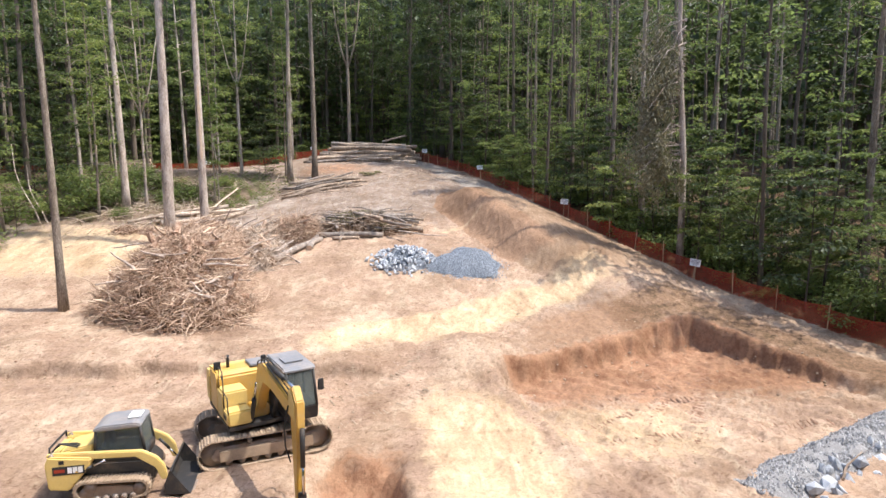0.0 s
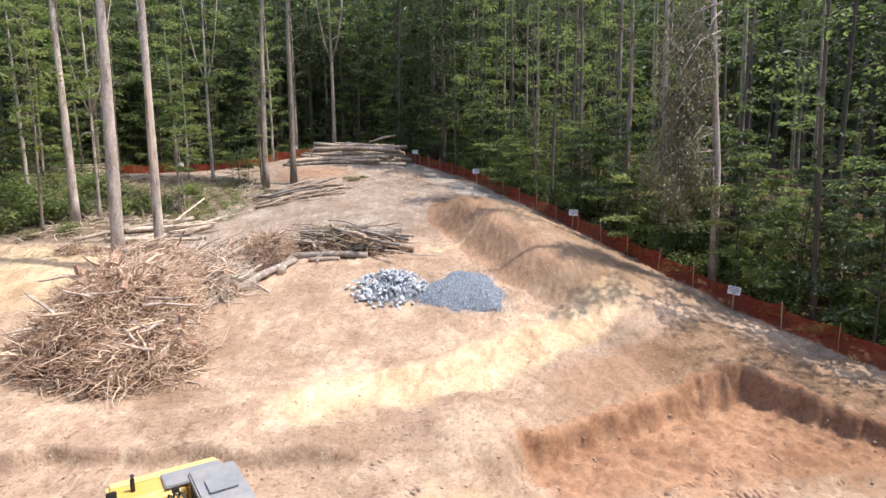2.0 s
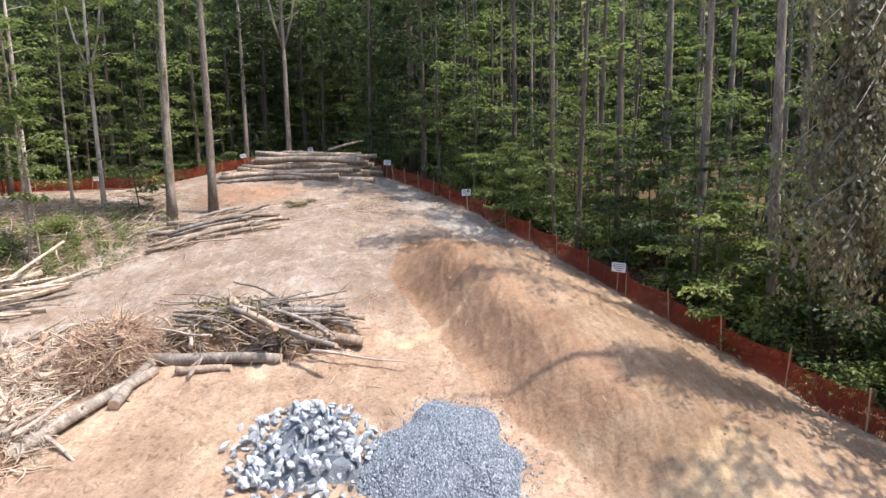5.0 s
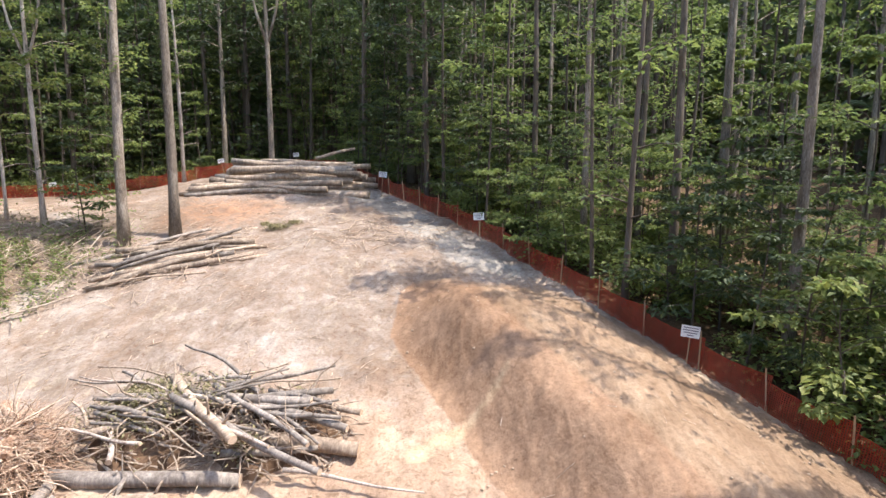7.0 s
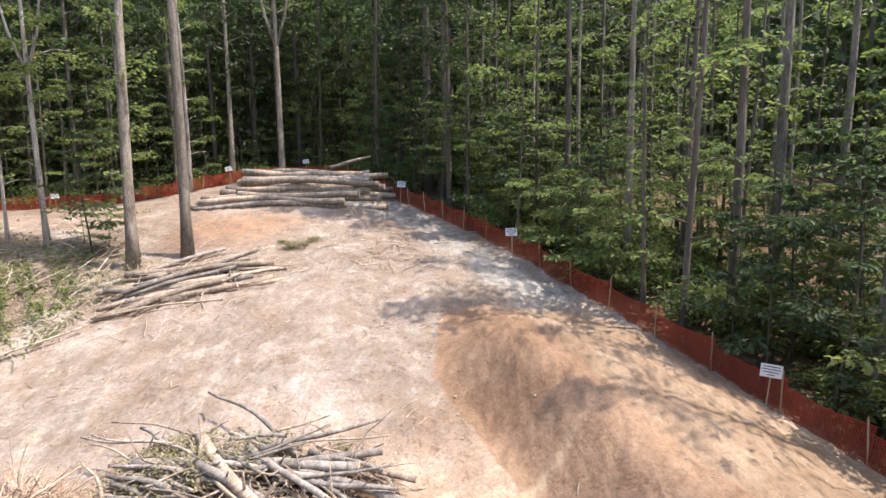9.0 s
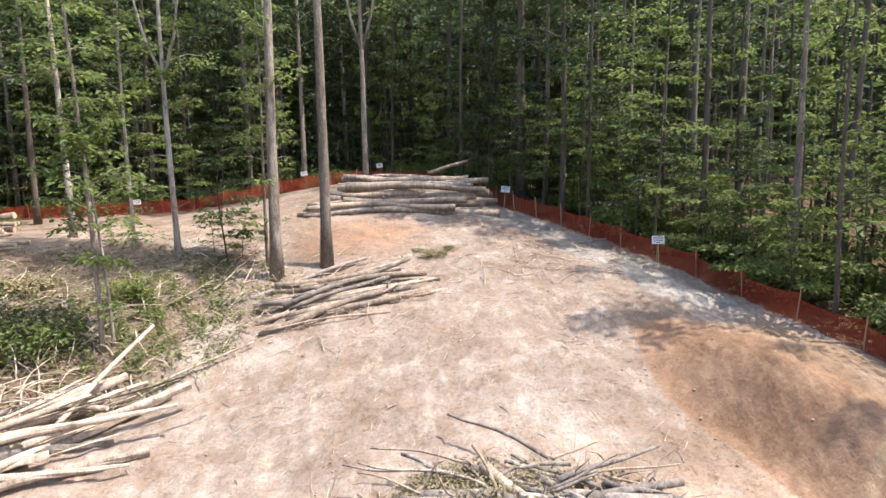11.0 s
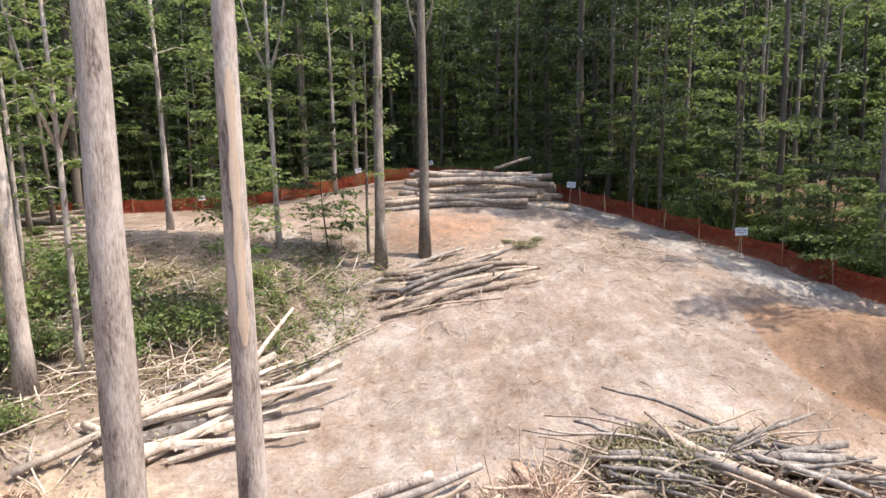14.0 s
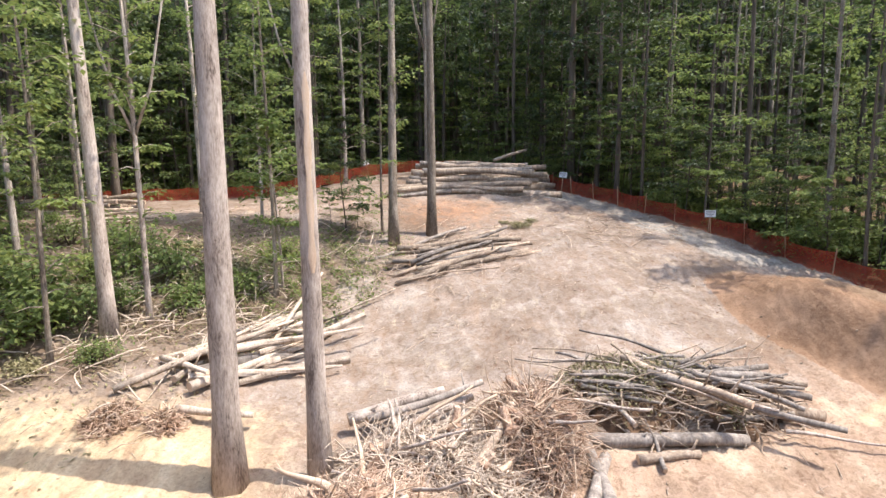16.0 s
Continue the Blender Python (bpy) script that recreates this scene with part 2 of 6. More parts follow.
def chip_material(name, stops):
    """Crushed stone: every chip has a grey of its own."""
    m = bpy.data.materials.new(name)
    m.use_nodes = True
    nt = m.node_tree
    b = nt.nodes["Principled BSDF"]
    geo = nt.nodes.new("ShaderNodeNewGeometry")
    nt.links.new(ramp(nt, geo.outputs["Random Per Island"], stops), b.inputs["Base Color"])
    b.inputs["Roughness"].default_value = 0.85
    return m


M_CHIP = chip_material("stone_chips", [(0.0, (0.10, 0.118, 0.142)), (0.6, (0.225, 0.255, 0.295)), (1.0, (0.43, 0.46, 0.50))])
M_CHIP_GREY = chip_material("grey_stone_chips", [(0.0, (0.16, 0.155, 0.155)), (0.6, (0.31, 0.305, 0.305)), (1.0, (0.52, 0.51, 0.50))])
M_BED = surface("grey_gravel_bed", [(0.3, (0.15, 0.145, 0.14)), (0.5, (0.24, 0.232, 0.228)), (0.7, (0.36, 0.35, 0.34))], 3.0, 0.9, bump=1.0, fine=26)
M_SPLINT = surface("splintered_wood", [(0.36, (0.20, 0.145, 0.105)), (0.48, (0.42, 0.33, 0.255)), (0.62, (0.62, 0.51, 0.41))], 1.2, 0.9, bump=0.7, fine=8, stretch=(3, 3, 0.6), vary=0.25)
M_ROOT_PALE = surface("pale_roots", [(0.34, (0.24, 0.15, 0.10)), (0.48, (0.46, 0.335, 0.24)), (0.62, (0.70, 0.56, 0.43))], 2.0, 0.95, bump=0.4, fine=14, vary=0.1)
M_CLAY = surface("clay_ridges", [(0.3, (0.235, 0.13, 0.085)), (0.7, (0.36, 0.22, 0.145))], 1.5, 0.95, bump=0.3, fine=14)
M_CLOD = surface("soil_lumps", [(0.3, (0.27, 0.195, 0.135)), (0.7, (0.43, 0.33, 0.235))], 1.5, 0.95, bump=0.3, fine=14)
M_NET = surface("orange_plastic", [(0.3, (0.24, 0.029, 0.016)), (0.7, (0.40, 0.056, 0.023))], 1.0, 0.5, bump=0.0, fine=6, vary=0.12)
M_POST = surface("stake_wood", [(0.3, (0.32, 0.19, 0.10)), (0.7, (0.55, 0.38, 0.24))], 3.0, 0.85, bump=0.3, fine=20, stretch=(3, 3, 0.4), vary=0.2)
M_SIGN = surface("white_board", [(0.3, (0.74, 0.72, 0.70)), (0.7, (0.82, 0.81, 0.80))], 3.0, 0.5, bump=0.0, dirt=(0.5, 0.42, 0.33), dirt_amount=0.25)
M_INK = surface("sign_ink", [(0.3, (0.10, 0.09, 0.12)), (0.7, (0.16, 0.13, 0.16))], 5.0, 0.6, bump=0.0)
M_YELLOW = surface("yellow_paint", [(0.3, (0.50, 0.28, 0.035)), (0.7, (0.64, 0.385, 0.07))], 1.0, 0.38, bump=0.05, fine=18, dirt=(0.42, 0.31, 0.20), dirt_amount=0.65, spec=0.4)
M_CREAM = surface("faded_yellow_paint", [(0.3, (0.58, 0.40, 0.11)), (0.7, (0.70, 0.53, 0.20))], 1.0, 0.45, bump=0.05, fine=18, dirt=(0.5, 0.37, 0.24), dirt_amount=0.4, spec=0.4)
M_BLACK = surface("black_paint", [(0.3, (0.018, 0.018, 0.02)), (0.7, (0.045, 0.043, 0.042))], 2.0, 0.5, bump=0.1, dirt=(0.25, 0.17, 0.10), dirt_amount=0.3)
M_ROOFGREY = surface("grey_roof", [(0.3, (0.15, 0.155, 0.17)), (0.7, (0.25, 0.25, 0.26))], 2.0, 0.5, bump=0.05, dirt=(0.42, 0.33, 0.25), dirt_amount=0.45)
M_STEEL = surface("worn_steel", [(0.3, (0.17, 0.145, 0.125)), (0.7, (0.36, 0.31, 0.27))], 3.0, 0.6, 0.4, 0.3, dirt=(0.36, 0.23, 0.14), dirt_amount=0.6)
M_TRACK = surface("muddy_track", [(0.3, (0.21, 0.15, 0.105)), (0.7, (0.42, 0.32, 0.23))], 3.0, 0.9, 0.0, 0.6, dirt=(0.50, 0.37, 0.25), dirt_amount=0.6)
M_CHROME = surface("cylinder_rod", [(0.3, (0.5, 0.5, 0.5)), (0.7, (0.65, 0.65, 0.65))], 2.0, 0.2, 1.0, 0.0)
M_WHITE = surface("white_decal", [(0.3, (0.76, 0.76, 0.76)), (0.7, (0.82, 0.82, 0.8))], 2.0, 0.5, bump=0.0)
M_HOSE = surface("rubber_hose", [(0.3, (0.02, 0.02, 0.02)), (0.7, (0.05, 0.048, 0.045))], 3.0, 0.7, bump=0.1)


def glass_material():
    m = bpy.data.materials.new("tinted_glass")
    m.use_nodes = True
    b = m.node_tree.nodes["Principled BSDF"]
    b.inputs["Base Color"].default_value = (0.30, 0.34, 0.34, 1)
    b.inputs["Roughness"].default_value = 0.06
    b.inputs["Transmission Weight"].default_value = 0.85
    b.inputs["IOR"].default_value = 1.1
    b.inputs["Specular IOR Level"].default_value = 0.8
    return m


M_GLASS = glass_material()
# near-black green: the wood's inner shade put into the backdrop's colour
M_FAR = surface("backdrop_shade", [(0.35, (0.014, 0.022, 0.015)), (0.5, (0.026, 0.038, 0.022)), (0.65, (0.05, 0.064, 0.032))], 0.25, 0.95, bump=0.0, fine=1.2)

# ---- ground shape ----
def sstep(a, b, v):
    t = np.clip((v - a) / (b - a), 0, 1)
    return t * t * (3 - 2 * t)


SLOPE_V = [-40, 0, 6, 10, 12, 14, 18, 24, 30, 36, 42, 48, 60, 90, 700]
SLOPE_Z = [-0.8, -0.65, -0.77, -0.82, -0.8, -0.47, 0.68, 2.97, 5.36, 7.34, 8.92, 9.9, 10.35, 10.6, 10.6]
STRIDE = 1.635      # the slope is set out in strides of this many metres, v = y / STRIDE
# the line of the orange fence: up the slope, round behind the log stack and away to the far side
FENCE = [(26, 14.71), (19.4, 25.02), (17.2, 28.12), (14.4, 33.35), (11.7, 39.24), (9.3, 44.8), (6.6, 50.85), (3.8, 57.72), (0.9, 63.77), (-2.1, 69.98), (-5.2, 78.48), (-8.6, 85.67),
         (-11.5, 87.96), (-18.3, 86), (-25, 83.06), (-31.5, 80.44), (-46, 76.03), (-70, 71.94)]


def fence_x(v):
    return np.interp(v, [9, 15.3, 17.2, 20.4, 24, 27.4, 31.1, 35.3, 39, 42.8, 48, 53.8], [26, 19.4, 17.2, 14.4, 11.7, 9.3, 6.6, 3.8, 0.9, -2.1, -5.2, -11.5])


def wave(x, y, seed, scale):
    """Smooth unevenness from a few crossed sines."""
    v = np.zeros_like(x, dtype=float)
    rng = np.random.RandomState(seed)
    for k in range(7):
        a, p, f = rng.uniform(0, math.pi), rng.uniform(0, 6.28), rng.uniform(0.6, 2.0) / scale
        v = v + np.sin((x * math.cos(a) + y * math.sin(a)) * f * 6.283 + p)
    return v / 7


def pit_depth(x, y):
    """How far inside the excavated pit a place lies, in metres (negative outside)."""
    w = 0.2 * wave(x, y, 5, 1.6) + 0.06 * wave(x, y, 6, 0.6) + 0.02 * wave(x, y, 7, 0.35)
    v = y / STRIDE
    back = (-(v - 13.5) * 10.2 + (x - 1.6) * 3.4) / 10.75
    right = (-(x - 12.2) * 5.7 - (v - 16.6) * 6.1) / 8.35
    left = ((x - 2.0) * 4.3 + (v - 13.3) * 2.5) / 4.97
    return np.minimum(back, right) + w, left + w


def ground(x, y):
    x, y = np.asarray(x, float), np.asarray(y, float)
    v = y / STRIDE
    z = sum(np.interp(v + d, SLOPE_V, SLOPE_Z) for d in (-2, -1, 0, 1, 2)) / 5
    # hollow by the slash heaps
    z = z - 1.3 * np.exp(-((x + 16) / 7) ** 2 - ((v - 29.5) / 4.5) ** 2)
    z = z - 2.1 * sstep(-13, -30, x) * sstep(37, 46, v)
    # raised haul road with its brown bank
    fd = (x - fence_x(v)) * 0.9
    foot = np.interp(v, [15, 20.5, 22, 25.5, 28.2, 30.4, 33], [9, 4.8, 3.4, 1.0, -0.7, -0.4, 1.5])
    road = 1.65 * sstep(0, 2.6, x - foot + 0.1 * wave(x, y, 3, 2.5)) * sstep(17, 24, v) * (1 - sstep(27.5, 31.5, v)) * np.clip(-fd / 5.0, 0, 1) ** 0.9
    z = z + road
    # ground falls away into the wood beyond the fence
    z = z - 0.4 * sstep(-5, 0, fd) * sstep(50, 44, v) - 2.4 * sstep(0, 16, fd) * sstep(52, 40, v)
    # low cut bank above the machines
    z = z + 0.5 * sstep(13.3, 13.45, v + 0.25 * wave(x, y, 9, 3)) * (1 - sstep(14, 17.5, v)) * (1 - sstep(-4, -1, x))
    z = z + 0.55 * np.exp(-((x - 1.2) / 2.2) ** 2 - ((v - 14.2) / 1.2) ** 2)
    # excavated pit
    d, dl = pit_depth(x, y)
    floor = 0.02 * (v - 14) - 1.08 + 0.05 * np.sin((x * 0.35 + y * 0.75 + 0.5 * wave(x, y, 13, 3.0)) * 9.0) + 0.04 * wave(x, y, 11, 0.8) + 0.06 * wave(x, y, 12, 2.5)
    s = sstep(-0.05, 0.34, d) * sstep(-0.1, 0.5, dl)
    z = z * (1 - s) + np.minimum(z, floor) * s
    # trench at the bucket
    z = z - 1.3 * np.exp(-(((x + 2.3) * 0.95 + (v - 8.5) * 0.25 + 0.3 * wave(x, y, 14, 1.1)) / 1.15) ** 6 - ((v - 8.4 + 0.25 * wave(x, y, 15, 1.0)) / 1.15) ** 6)
    # flattened stand for the machines
    st = np.exp(-((x + 7) / 3.6) ** 4 - ((v - 10.3) / 1.8) ** 4)
    z = z * (1 - st) - 0.76 * st
    rough = 0.06 * wave(x, y, 21, 1.1) + 0.05 * wave(x, y, 22, 0.45) + 0.12 * wave(x, y, 23, 4.0)
    return z + rough * (1 - 0.7 * st)


GX, GY, GSTEP = -82.0, -10.0, 0.25
_gx, _gy = np.meshgrid(GX + GSTEP * np.arange(620), GY + GSTEP * np.arange(740))
GRID = ground(_gx, _gy).tolist()


def gz(x, y):
    """The ground's height at one place."""
    u, v = (x - GX) / GSTEP, (y - GY) / GSTEP
    i, j = int(u), int(v)
    if u < 0 or v < 0 or i >= 619 or j >= 739:
        return float(ground(np.array([x]), np.array([y]))[0])
    u, v = u - i, v - j
    a, b = GRID[j], GRID[j + 1]
    return (a[i] * (1 - u) + a[i + 1] * u) * (1 - v) + (b[i] * (1 - u) + b[i + 1] * u) * v


# ---- mesh helpers ----
def mesh_from(name, verts, faces, material, smooth=False):
    me = bpy.data.meshes.new(name)
    me.from_pydata([tuple(v) for v in verts], [], [tuple(int(i) for i in f) for f in faces])
    me.materials.append(material)
    if smooth:
        me.polygons.foreach_set("use_smooth", [True] * len(me.polygons))
    me.update()
    return me


class Soup:
    """Collects vertices and faces of one mesh."""

    def __init__(self):
        self.v, self.f = [], []

    def add(self, verts, faces):
        n = len(self.v)
        self.v.extend(tuple(p) for p in verts)
        self.f.extend(tuple(i + n for i in f) for f in faces)

    def tube(self, pts, radii, sides=6, cap=True, rough=0.0, rng=None):
        """A tube along pts with a radius at each."""
        pts = [Vector(p) for p in pts]
        rings, n = [], len(pts)
        base = len(self.v)
        ref = Vector((0, 0, 1))
        for i, p in enumerate(pts):
            d = (pts[min(i + 1, n - 1)] - pts[max(i - 1, 0)])
            d = d.normalized() if d.length > 1e-6 else Vector((0, 0, 1))
            a = ref if abs(d.dot(ref)) < 0.9 else Vector((1, 0, 0))
            u = d.cross(a).normalized()
            w = d.cross(u)
            for k in range(sides):
                t = 6.28319 * k / sides
                r = radii[i] * (1 + (rng.uniform(-rough, rough) if rng else 0))
                self.v.append(tuple(p + (u * math.cos(t) + w * math.sin(t)) * r))
        for i in range(n - 1):
            for k in range(sides):
                a, b = base + i * sides + k, base + i * sides + (k + 1) % sides
                self.f.append((a, b, b + sides, a + sides))
        if cap:
            self.f.append(tuple(base + k for k in range(sides))[::-1])
            self.f.append(tuple(base + (n - 1) * sides + k for k in range(sides)))

    def leaf(self, p, d, up, length, width):
        """A pointed leaf with a fold along its middle."""
        side = d.cross(up)
        if side.length < 1e-4:
            side = d.cross(Vector((1, 0, 0)))
        side.normalize()
        nrm = side.cross(d)
        n = len(self.v)
        m = p + d * (length * 0.5)
        self.v += [tuple(p), tuple(m + side * width * 0.5 + nrm * width * 0.15), tuple(p + d * length - nrm * width * 0.2), tuple(m - side * width * 0.5 + nrm * width * 0.15)]
        self.f += [(n, n + 1, n + 2), (n, n + 2, n + 3)]

    def mesh(self, name, material, smooth=False):
        return mesh_from(name, self.v, self.f, material, smooth)


def part(name, me, parent, label="", m=None):
    ob = new(name, me)
    ob.parent = parent
    if m is not None:
        ob.matrix_basis = m
    if label:
        ob["label"] = label
    return ob


def empty(name, m=None):
    ob = new(name)
    ob.empty_display_size = 0.2
    if m is not None:
        ob.matrix_basis = m
    return ob


def bevelled(name, verts, faces, material, width=0.03, segments=2):
    """A mesh from a closed hull with bevelled edges."""
    bm = bmesh.new()
    vs = [bm.verts.new(v) for v in verts]
    for f in faces:
        bm.faces.new([vs[i] for i in f])
    bmesh.ops.recalc_face_normals(bm, faces=bm.faces)
    if width:
        bmesh.ops.bevel(bm, geom=list(bm.edges), offset=width, segments=segments, affect="EDGES", clamp_overlap=True)
    me = bpy.data.meshes.new(name)
    bm.to_mesh(me)
    bm.free()
    me.materials.append(material)
    return me


def box_mesh(name, x0, x1, y0, y1, z0, z1, material, width=0.03):
    v = [(x, y, z) for z in (z0, z1) for y in (y0, y1) for x in (x0, x1)]
    return bevelled(name, v, [(0, 1, 3, 2), (4, 5, 7, 6), (0, 1, 5, 4), (2, 3, 7, 6), (0, 2, 6, 4), (1, 3, 7, 5)], material, width)


def prism_mesh(name, profile, y0, y1, material, width=0.03):
    """A side profile of (x, z) drawn out from y0 to y1."""
    n = len(profile)
    v = [(x, y0, z) for x, z in profile] + [(x, y1, z) for x, z in profile]
    f = [tuple(range(n)), tuple(range(2 * n - 1, n - 1, -1))] + [(i, (i + 1) % n, n + (i + 1) % n, n + i) for i in range(n)]
    return bevelled(name, v, f, material, width)


def tube_mesh(name, pts, r, material, sides=10):
    s = Soup()
    s.tube(pts, r if isinstance(r, (list, tuple)) else [r] * len(pts), sides)
    return s.mesh(name, material, True)


# ---- the ground sheet ----
def axis(lo, hi, step, far, fine=None):
    """Fine steps from lo to hi, then steps that grow outwards to far."""
    mid = list(np.arange(lo, hi + step / 2, step))
    if fine:
        mid = sorted([v for v in mid if not fine[0] < v < fine[1]] + list(np.arange(fine[0], fine[1], fine[2])))
    out, d, v = [], step, hi
    while v < far:
        d *= 1.22
        v += d
        out.append(v)
    low, d, v = [], step, lo
    while v > -far:
        d *= 1.22
        v -= d
        low.append(v)
    return np.array(low[::-1] + mid + out)


def build_ground():
    xs, ys = axis(-27, 19, 0.17, 600, (0.5, 15.5, 0.085)), axis(10.5, 76, 0.2, 600, (17.5, 29, 0.085))
    X, Y = np.meshgrid(xs, ys)
    Z = ground(X, Y)
    V = Y / STRIDE
    nx, ny = len(xs), len(ys)
    d, dl = pit_depth(X, Y)
    # clods and ruts on the bare soil
    rng = np.random.RandomState(4)
    Z = Z + np.where((np.abs(X + 4) < 25) & (Y > 10) & (Y < 82), 0.02 * rng.standard_normal(X.shape), 0)
    verts = np.stack([X, Y, Z], -1).reshape(-1, 3)
    idx = np.arange(nx * ny).reshape(ny, nx)
    faces = np.stack([idx[:-1, :-1], idx[:-1, 1:], idx[1:, 1:], idx[1:, :-1]], -1).reshape(-1, 4)
    me = bpy.data.meshes.new("ground")
    me.from_pydata(verts.tolist(), [], faces.tolist())
    me.materials.append(M_SOIL)
    me.polygons.foreach_set("use_smooth", [True] * len(me.polygons))
    fd = (X - fence_x(V)) * 0.9
    foot = np.interp(V, [15, 20.5, 22, 25.5, 28.2, 30.4, 33], [9, 4.8, 3.4, 1.0, -0.7, -0.4, 1.5])
    fill_shade = sstep(-0.2, 0.2, X - foot) * (1 - sstep(2.6, 3.6, X - foot)) * sstep(20.5, 22.5, V) * (1 - sstep(30, 31.5, V))
    # diagonal streak of sunlight over the bank, colour only, no relief
    sun_streak = np.exp(-((V - 24.6 - 0.41 * X + 0.06 * wave(X, Y, 51, 1.2)) / 0.3) ** 2) * sstep(-0.5, 0.1, X) * sstep(3.4, 2.6, X)
    # the 0.36 term paints tree shade on the back-left ground as brown
    fill_shade = np.maximum(1.4 * fill_shade * (1 - 0.7 * sun_streak), 0.36 * sstep(35, 39, V) * sstep(-8.5, -12, X))
    # band round the pit's right rim: tree shade painted as darker soil
    rim = np.exp(-((np.minimum(d, dl) + 1.1) / 1.3) ** 4) * (V > 11)
    fill_shade = np.maximum(fill_shade, 0.75 * rim * sstep(1, 6, X))
    pit = sstep(-0.4, 0.0, d) * sstep(0.2, 1.0, dl)
    # red clay, faded on the near pit floor to paint in its sunlight
    red = np.maximum(pit * (0.14 + 0.72 * sstep(10.7, 13.6, V - 0.1 * X + 0.3)), np.exp(-((X + 2.2) / 1.25) ** 4 - ((V - 8.5) / 1.5) ** 4))
    red = np.maximum(red, 0.62 * np.exp(-((X + 11) / 5) ** 2 - ((V - 38) / 3) ** 2))
    back = (V - np.interp(X, [-70, -46, -31.5, -25, -18.3, -11.5, -5, 30], [44, 46.5, 49.2, 50.8, 52.6, 53.8, 60, 90])) * 0.8
    left = np.interp(V, [0, 24, 26, 28, 31, 36, 40], [-60, -45, -25.5, -21, -16.5, -16, -30])
    litter = np.maximum(sstep(-0.3, 0.6, fd) * sstep(56, 50, V), sstep(0, 1.5, back))
    litter = np.maximum(litter, 0.5 * sstep(left + 0.8, left - 1.2, X) * sstep(24, 26, V) * sstep(40, 37, V))
    # rim shade again, deepest on the right, not fallen leaves
    litter = np.maximum(litter, 0.52 * rim * sstep(6, 10, X))
    # more of the back-left tree shade, darkened through this mask
    litter = np.maximum(litter, 0.34 * sstep(39, 43, V) * sstep(-9, -14, X))
    litter = np.maximum(litter, sstep(-36, -44, X))
    grey = 0.85 * sstep(22, 30, V - 0.15 * X) + 0.55 * np.exp(-((X - 8) / 5) ** 2 - ((V - 17.5) / 2.5) ** 2)
    soil = np.stack([red, litter, fill_shade, grey], -1).reshape(-1, 4).astype(np.float32)
    att = me.color_attributes.new("soil", "FLOAT_COLOR", "POINT")
    att.data.foreach_set("color", soil.ravel())
    # haul road surface, painted darker for the tree shade on it
    shaded_way = sstep(-0.1, 0.5, X - foot) * sstep(-0.2, -0.9, fd) * sstep(18.5, 21, V) * (1 - sstep(30.4, 31.6, V))
    att = me.attributes.new("shaded_way", "FLOAT", "POINT")
    att.data.foreach_set("value", (0.9 * shaded_way).ravel().astype(np.float32))
    # sunlit strip across the site and sunlit patches, painted as paler soil
    mid = np.interp(X, [-4.5, 2, 8.5], [15.2, 17.0, 20.0]) + 0.5 * wave(X, Y, 41, 6)
    sunlit_soil = np.exp(-((V - mid) / 1.15) ** 4) * sstep(-7.5, -4, X) * sstep(11, 8, X)
    sunlit_soil = np.maximum(sunlit_soil, np.exp(-((X - 1.1 - 0.25 * (10.5 - V)) / 2.0) ** 4 - ((V - 9.8) / 2.9) ** 4))
    sunlit_soil = np.maximum(sunlit_soil, 0.7 * np.exp(-((X - 6.0) / 3.2) ** 4 - ((V - 11.3) / 1.5) ** 4))
    sunlit_soil = np.maximum(sunlit_soil, 1.0 * np.exp(-((X + 23) / 6.5) ** 4 - ((V - 23.2) / 3.2) ** 4))
    att = me.attributes.new("sunlit_soil", "FLOAT", "POINT")
    att.data.foreach_set("value", (np.maximum(0.85 * sunlit_soil, 0.6 * sun_streak)).ravel().astype(np.float32))
    ash = 0.95 * np.exp(-((fd + 1.9 + 0.6 * wave(X, Y, 31, 5)) / 1.5) ** 4) * sstep(30.5, 33, V) * sstep(45, 41, V)
    att = me.attributes.new("ash", "FLOAT", "POINT")
    att.data.foreach_set("value", ash.ravel().astype(np.float32))
    me.update()
    return tagged(new("ground", me), "sloping bare tan and red soil of a cleared building site", "ground", kind="structure")


build_ground()


# ---- trees ----
def bent_line(rng, base, top, n, sway):
    pts = []
    ph1, ph2 = rng.uniform(0, 6.28), rng.uniform(0, 6.28)
    for i in range(n):
        t = i / (n - 1)
        p = Vector(base).lerp(Vector(top), t)
        p.x += sway * math.sin(t * 4.0 + ph1) * t
        p.y += sway * math.sin(t * 3.3 + ph2) * t
        pts.append(p)
    return pts


def spray(s, rng, centre, radius, count, size, flat=0.35, droop=0.15):
    """A flattened spray of leaves round a branch end."""
    for _ in range(count):
        a, r = rng.uniform(0, 6.283), radius * math.sqrt(rng.random())
        p = Vector((centre[0] + r * math.cos(a), centre[1] + r * math.sin(a), centre[2] + rng.gauss(0, radius * flat * 0.5) - droop * r * r / max(radius, 0.1)))
        d = Vector((math.cos(a + rng.uniform(-1.2, 1.2)), math.sin(a + rng.uniform(-1.2, 1.2)), rng.uniform(-0.7, 0.3))).normalized()
        up = Vector((rng.uniform(-0.5, 0.5), rng.uniform(-0.5, 0.5), 1))
        k = size * rng.uniform(0.7, 1.35)
        s.leaf(p, d, up, k, k * 0.62)


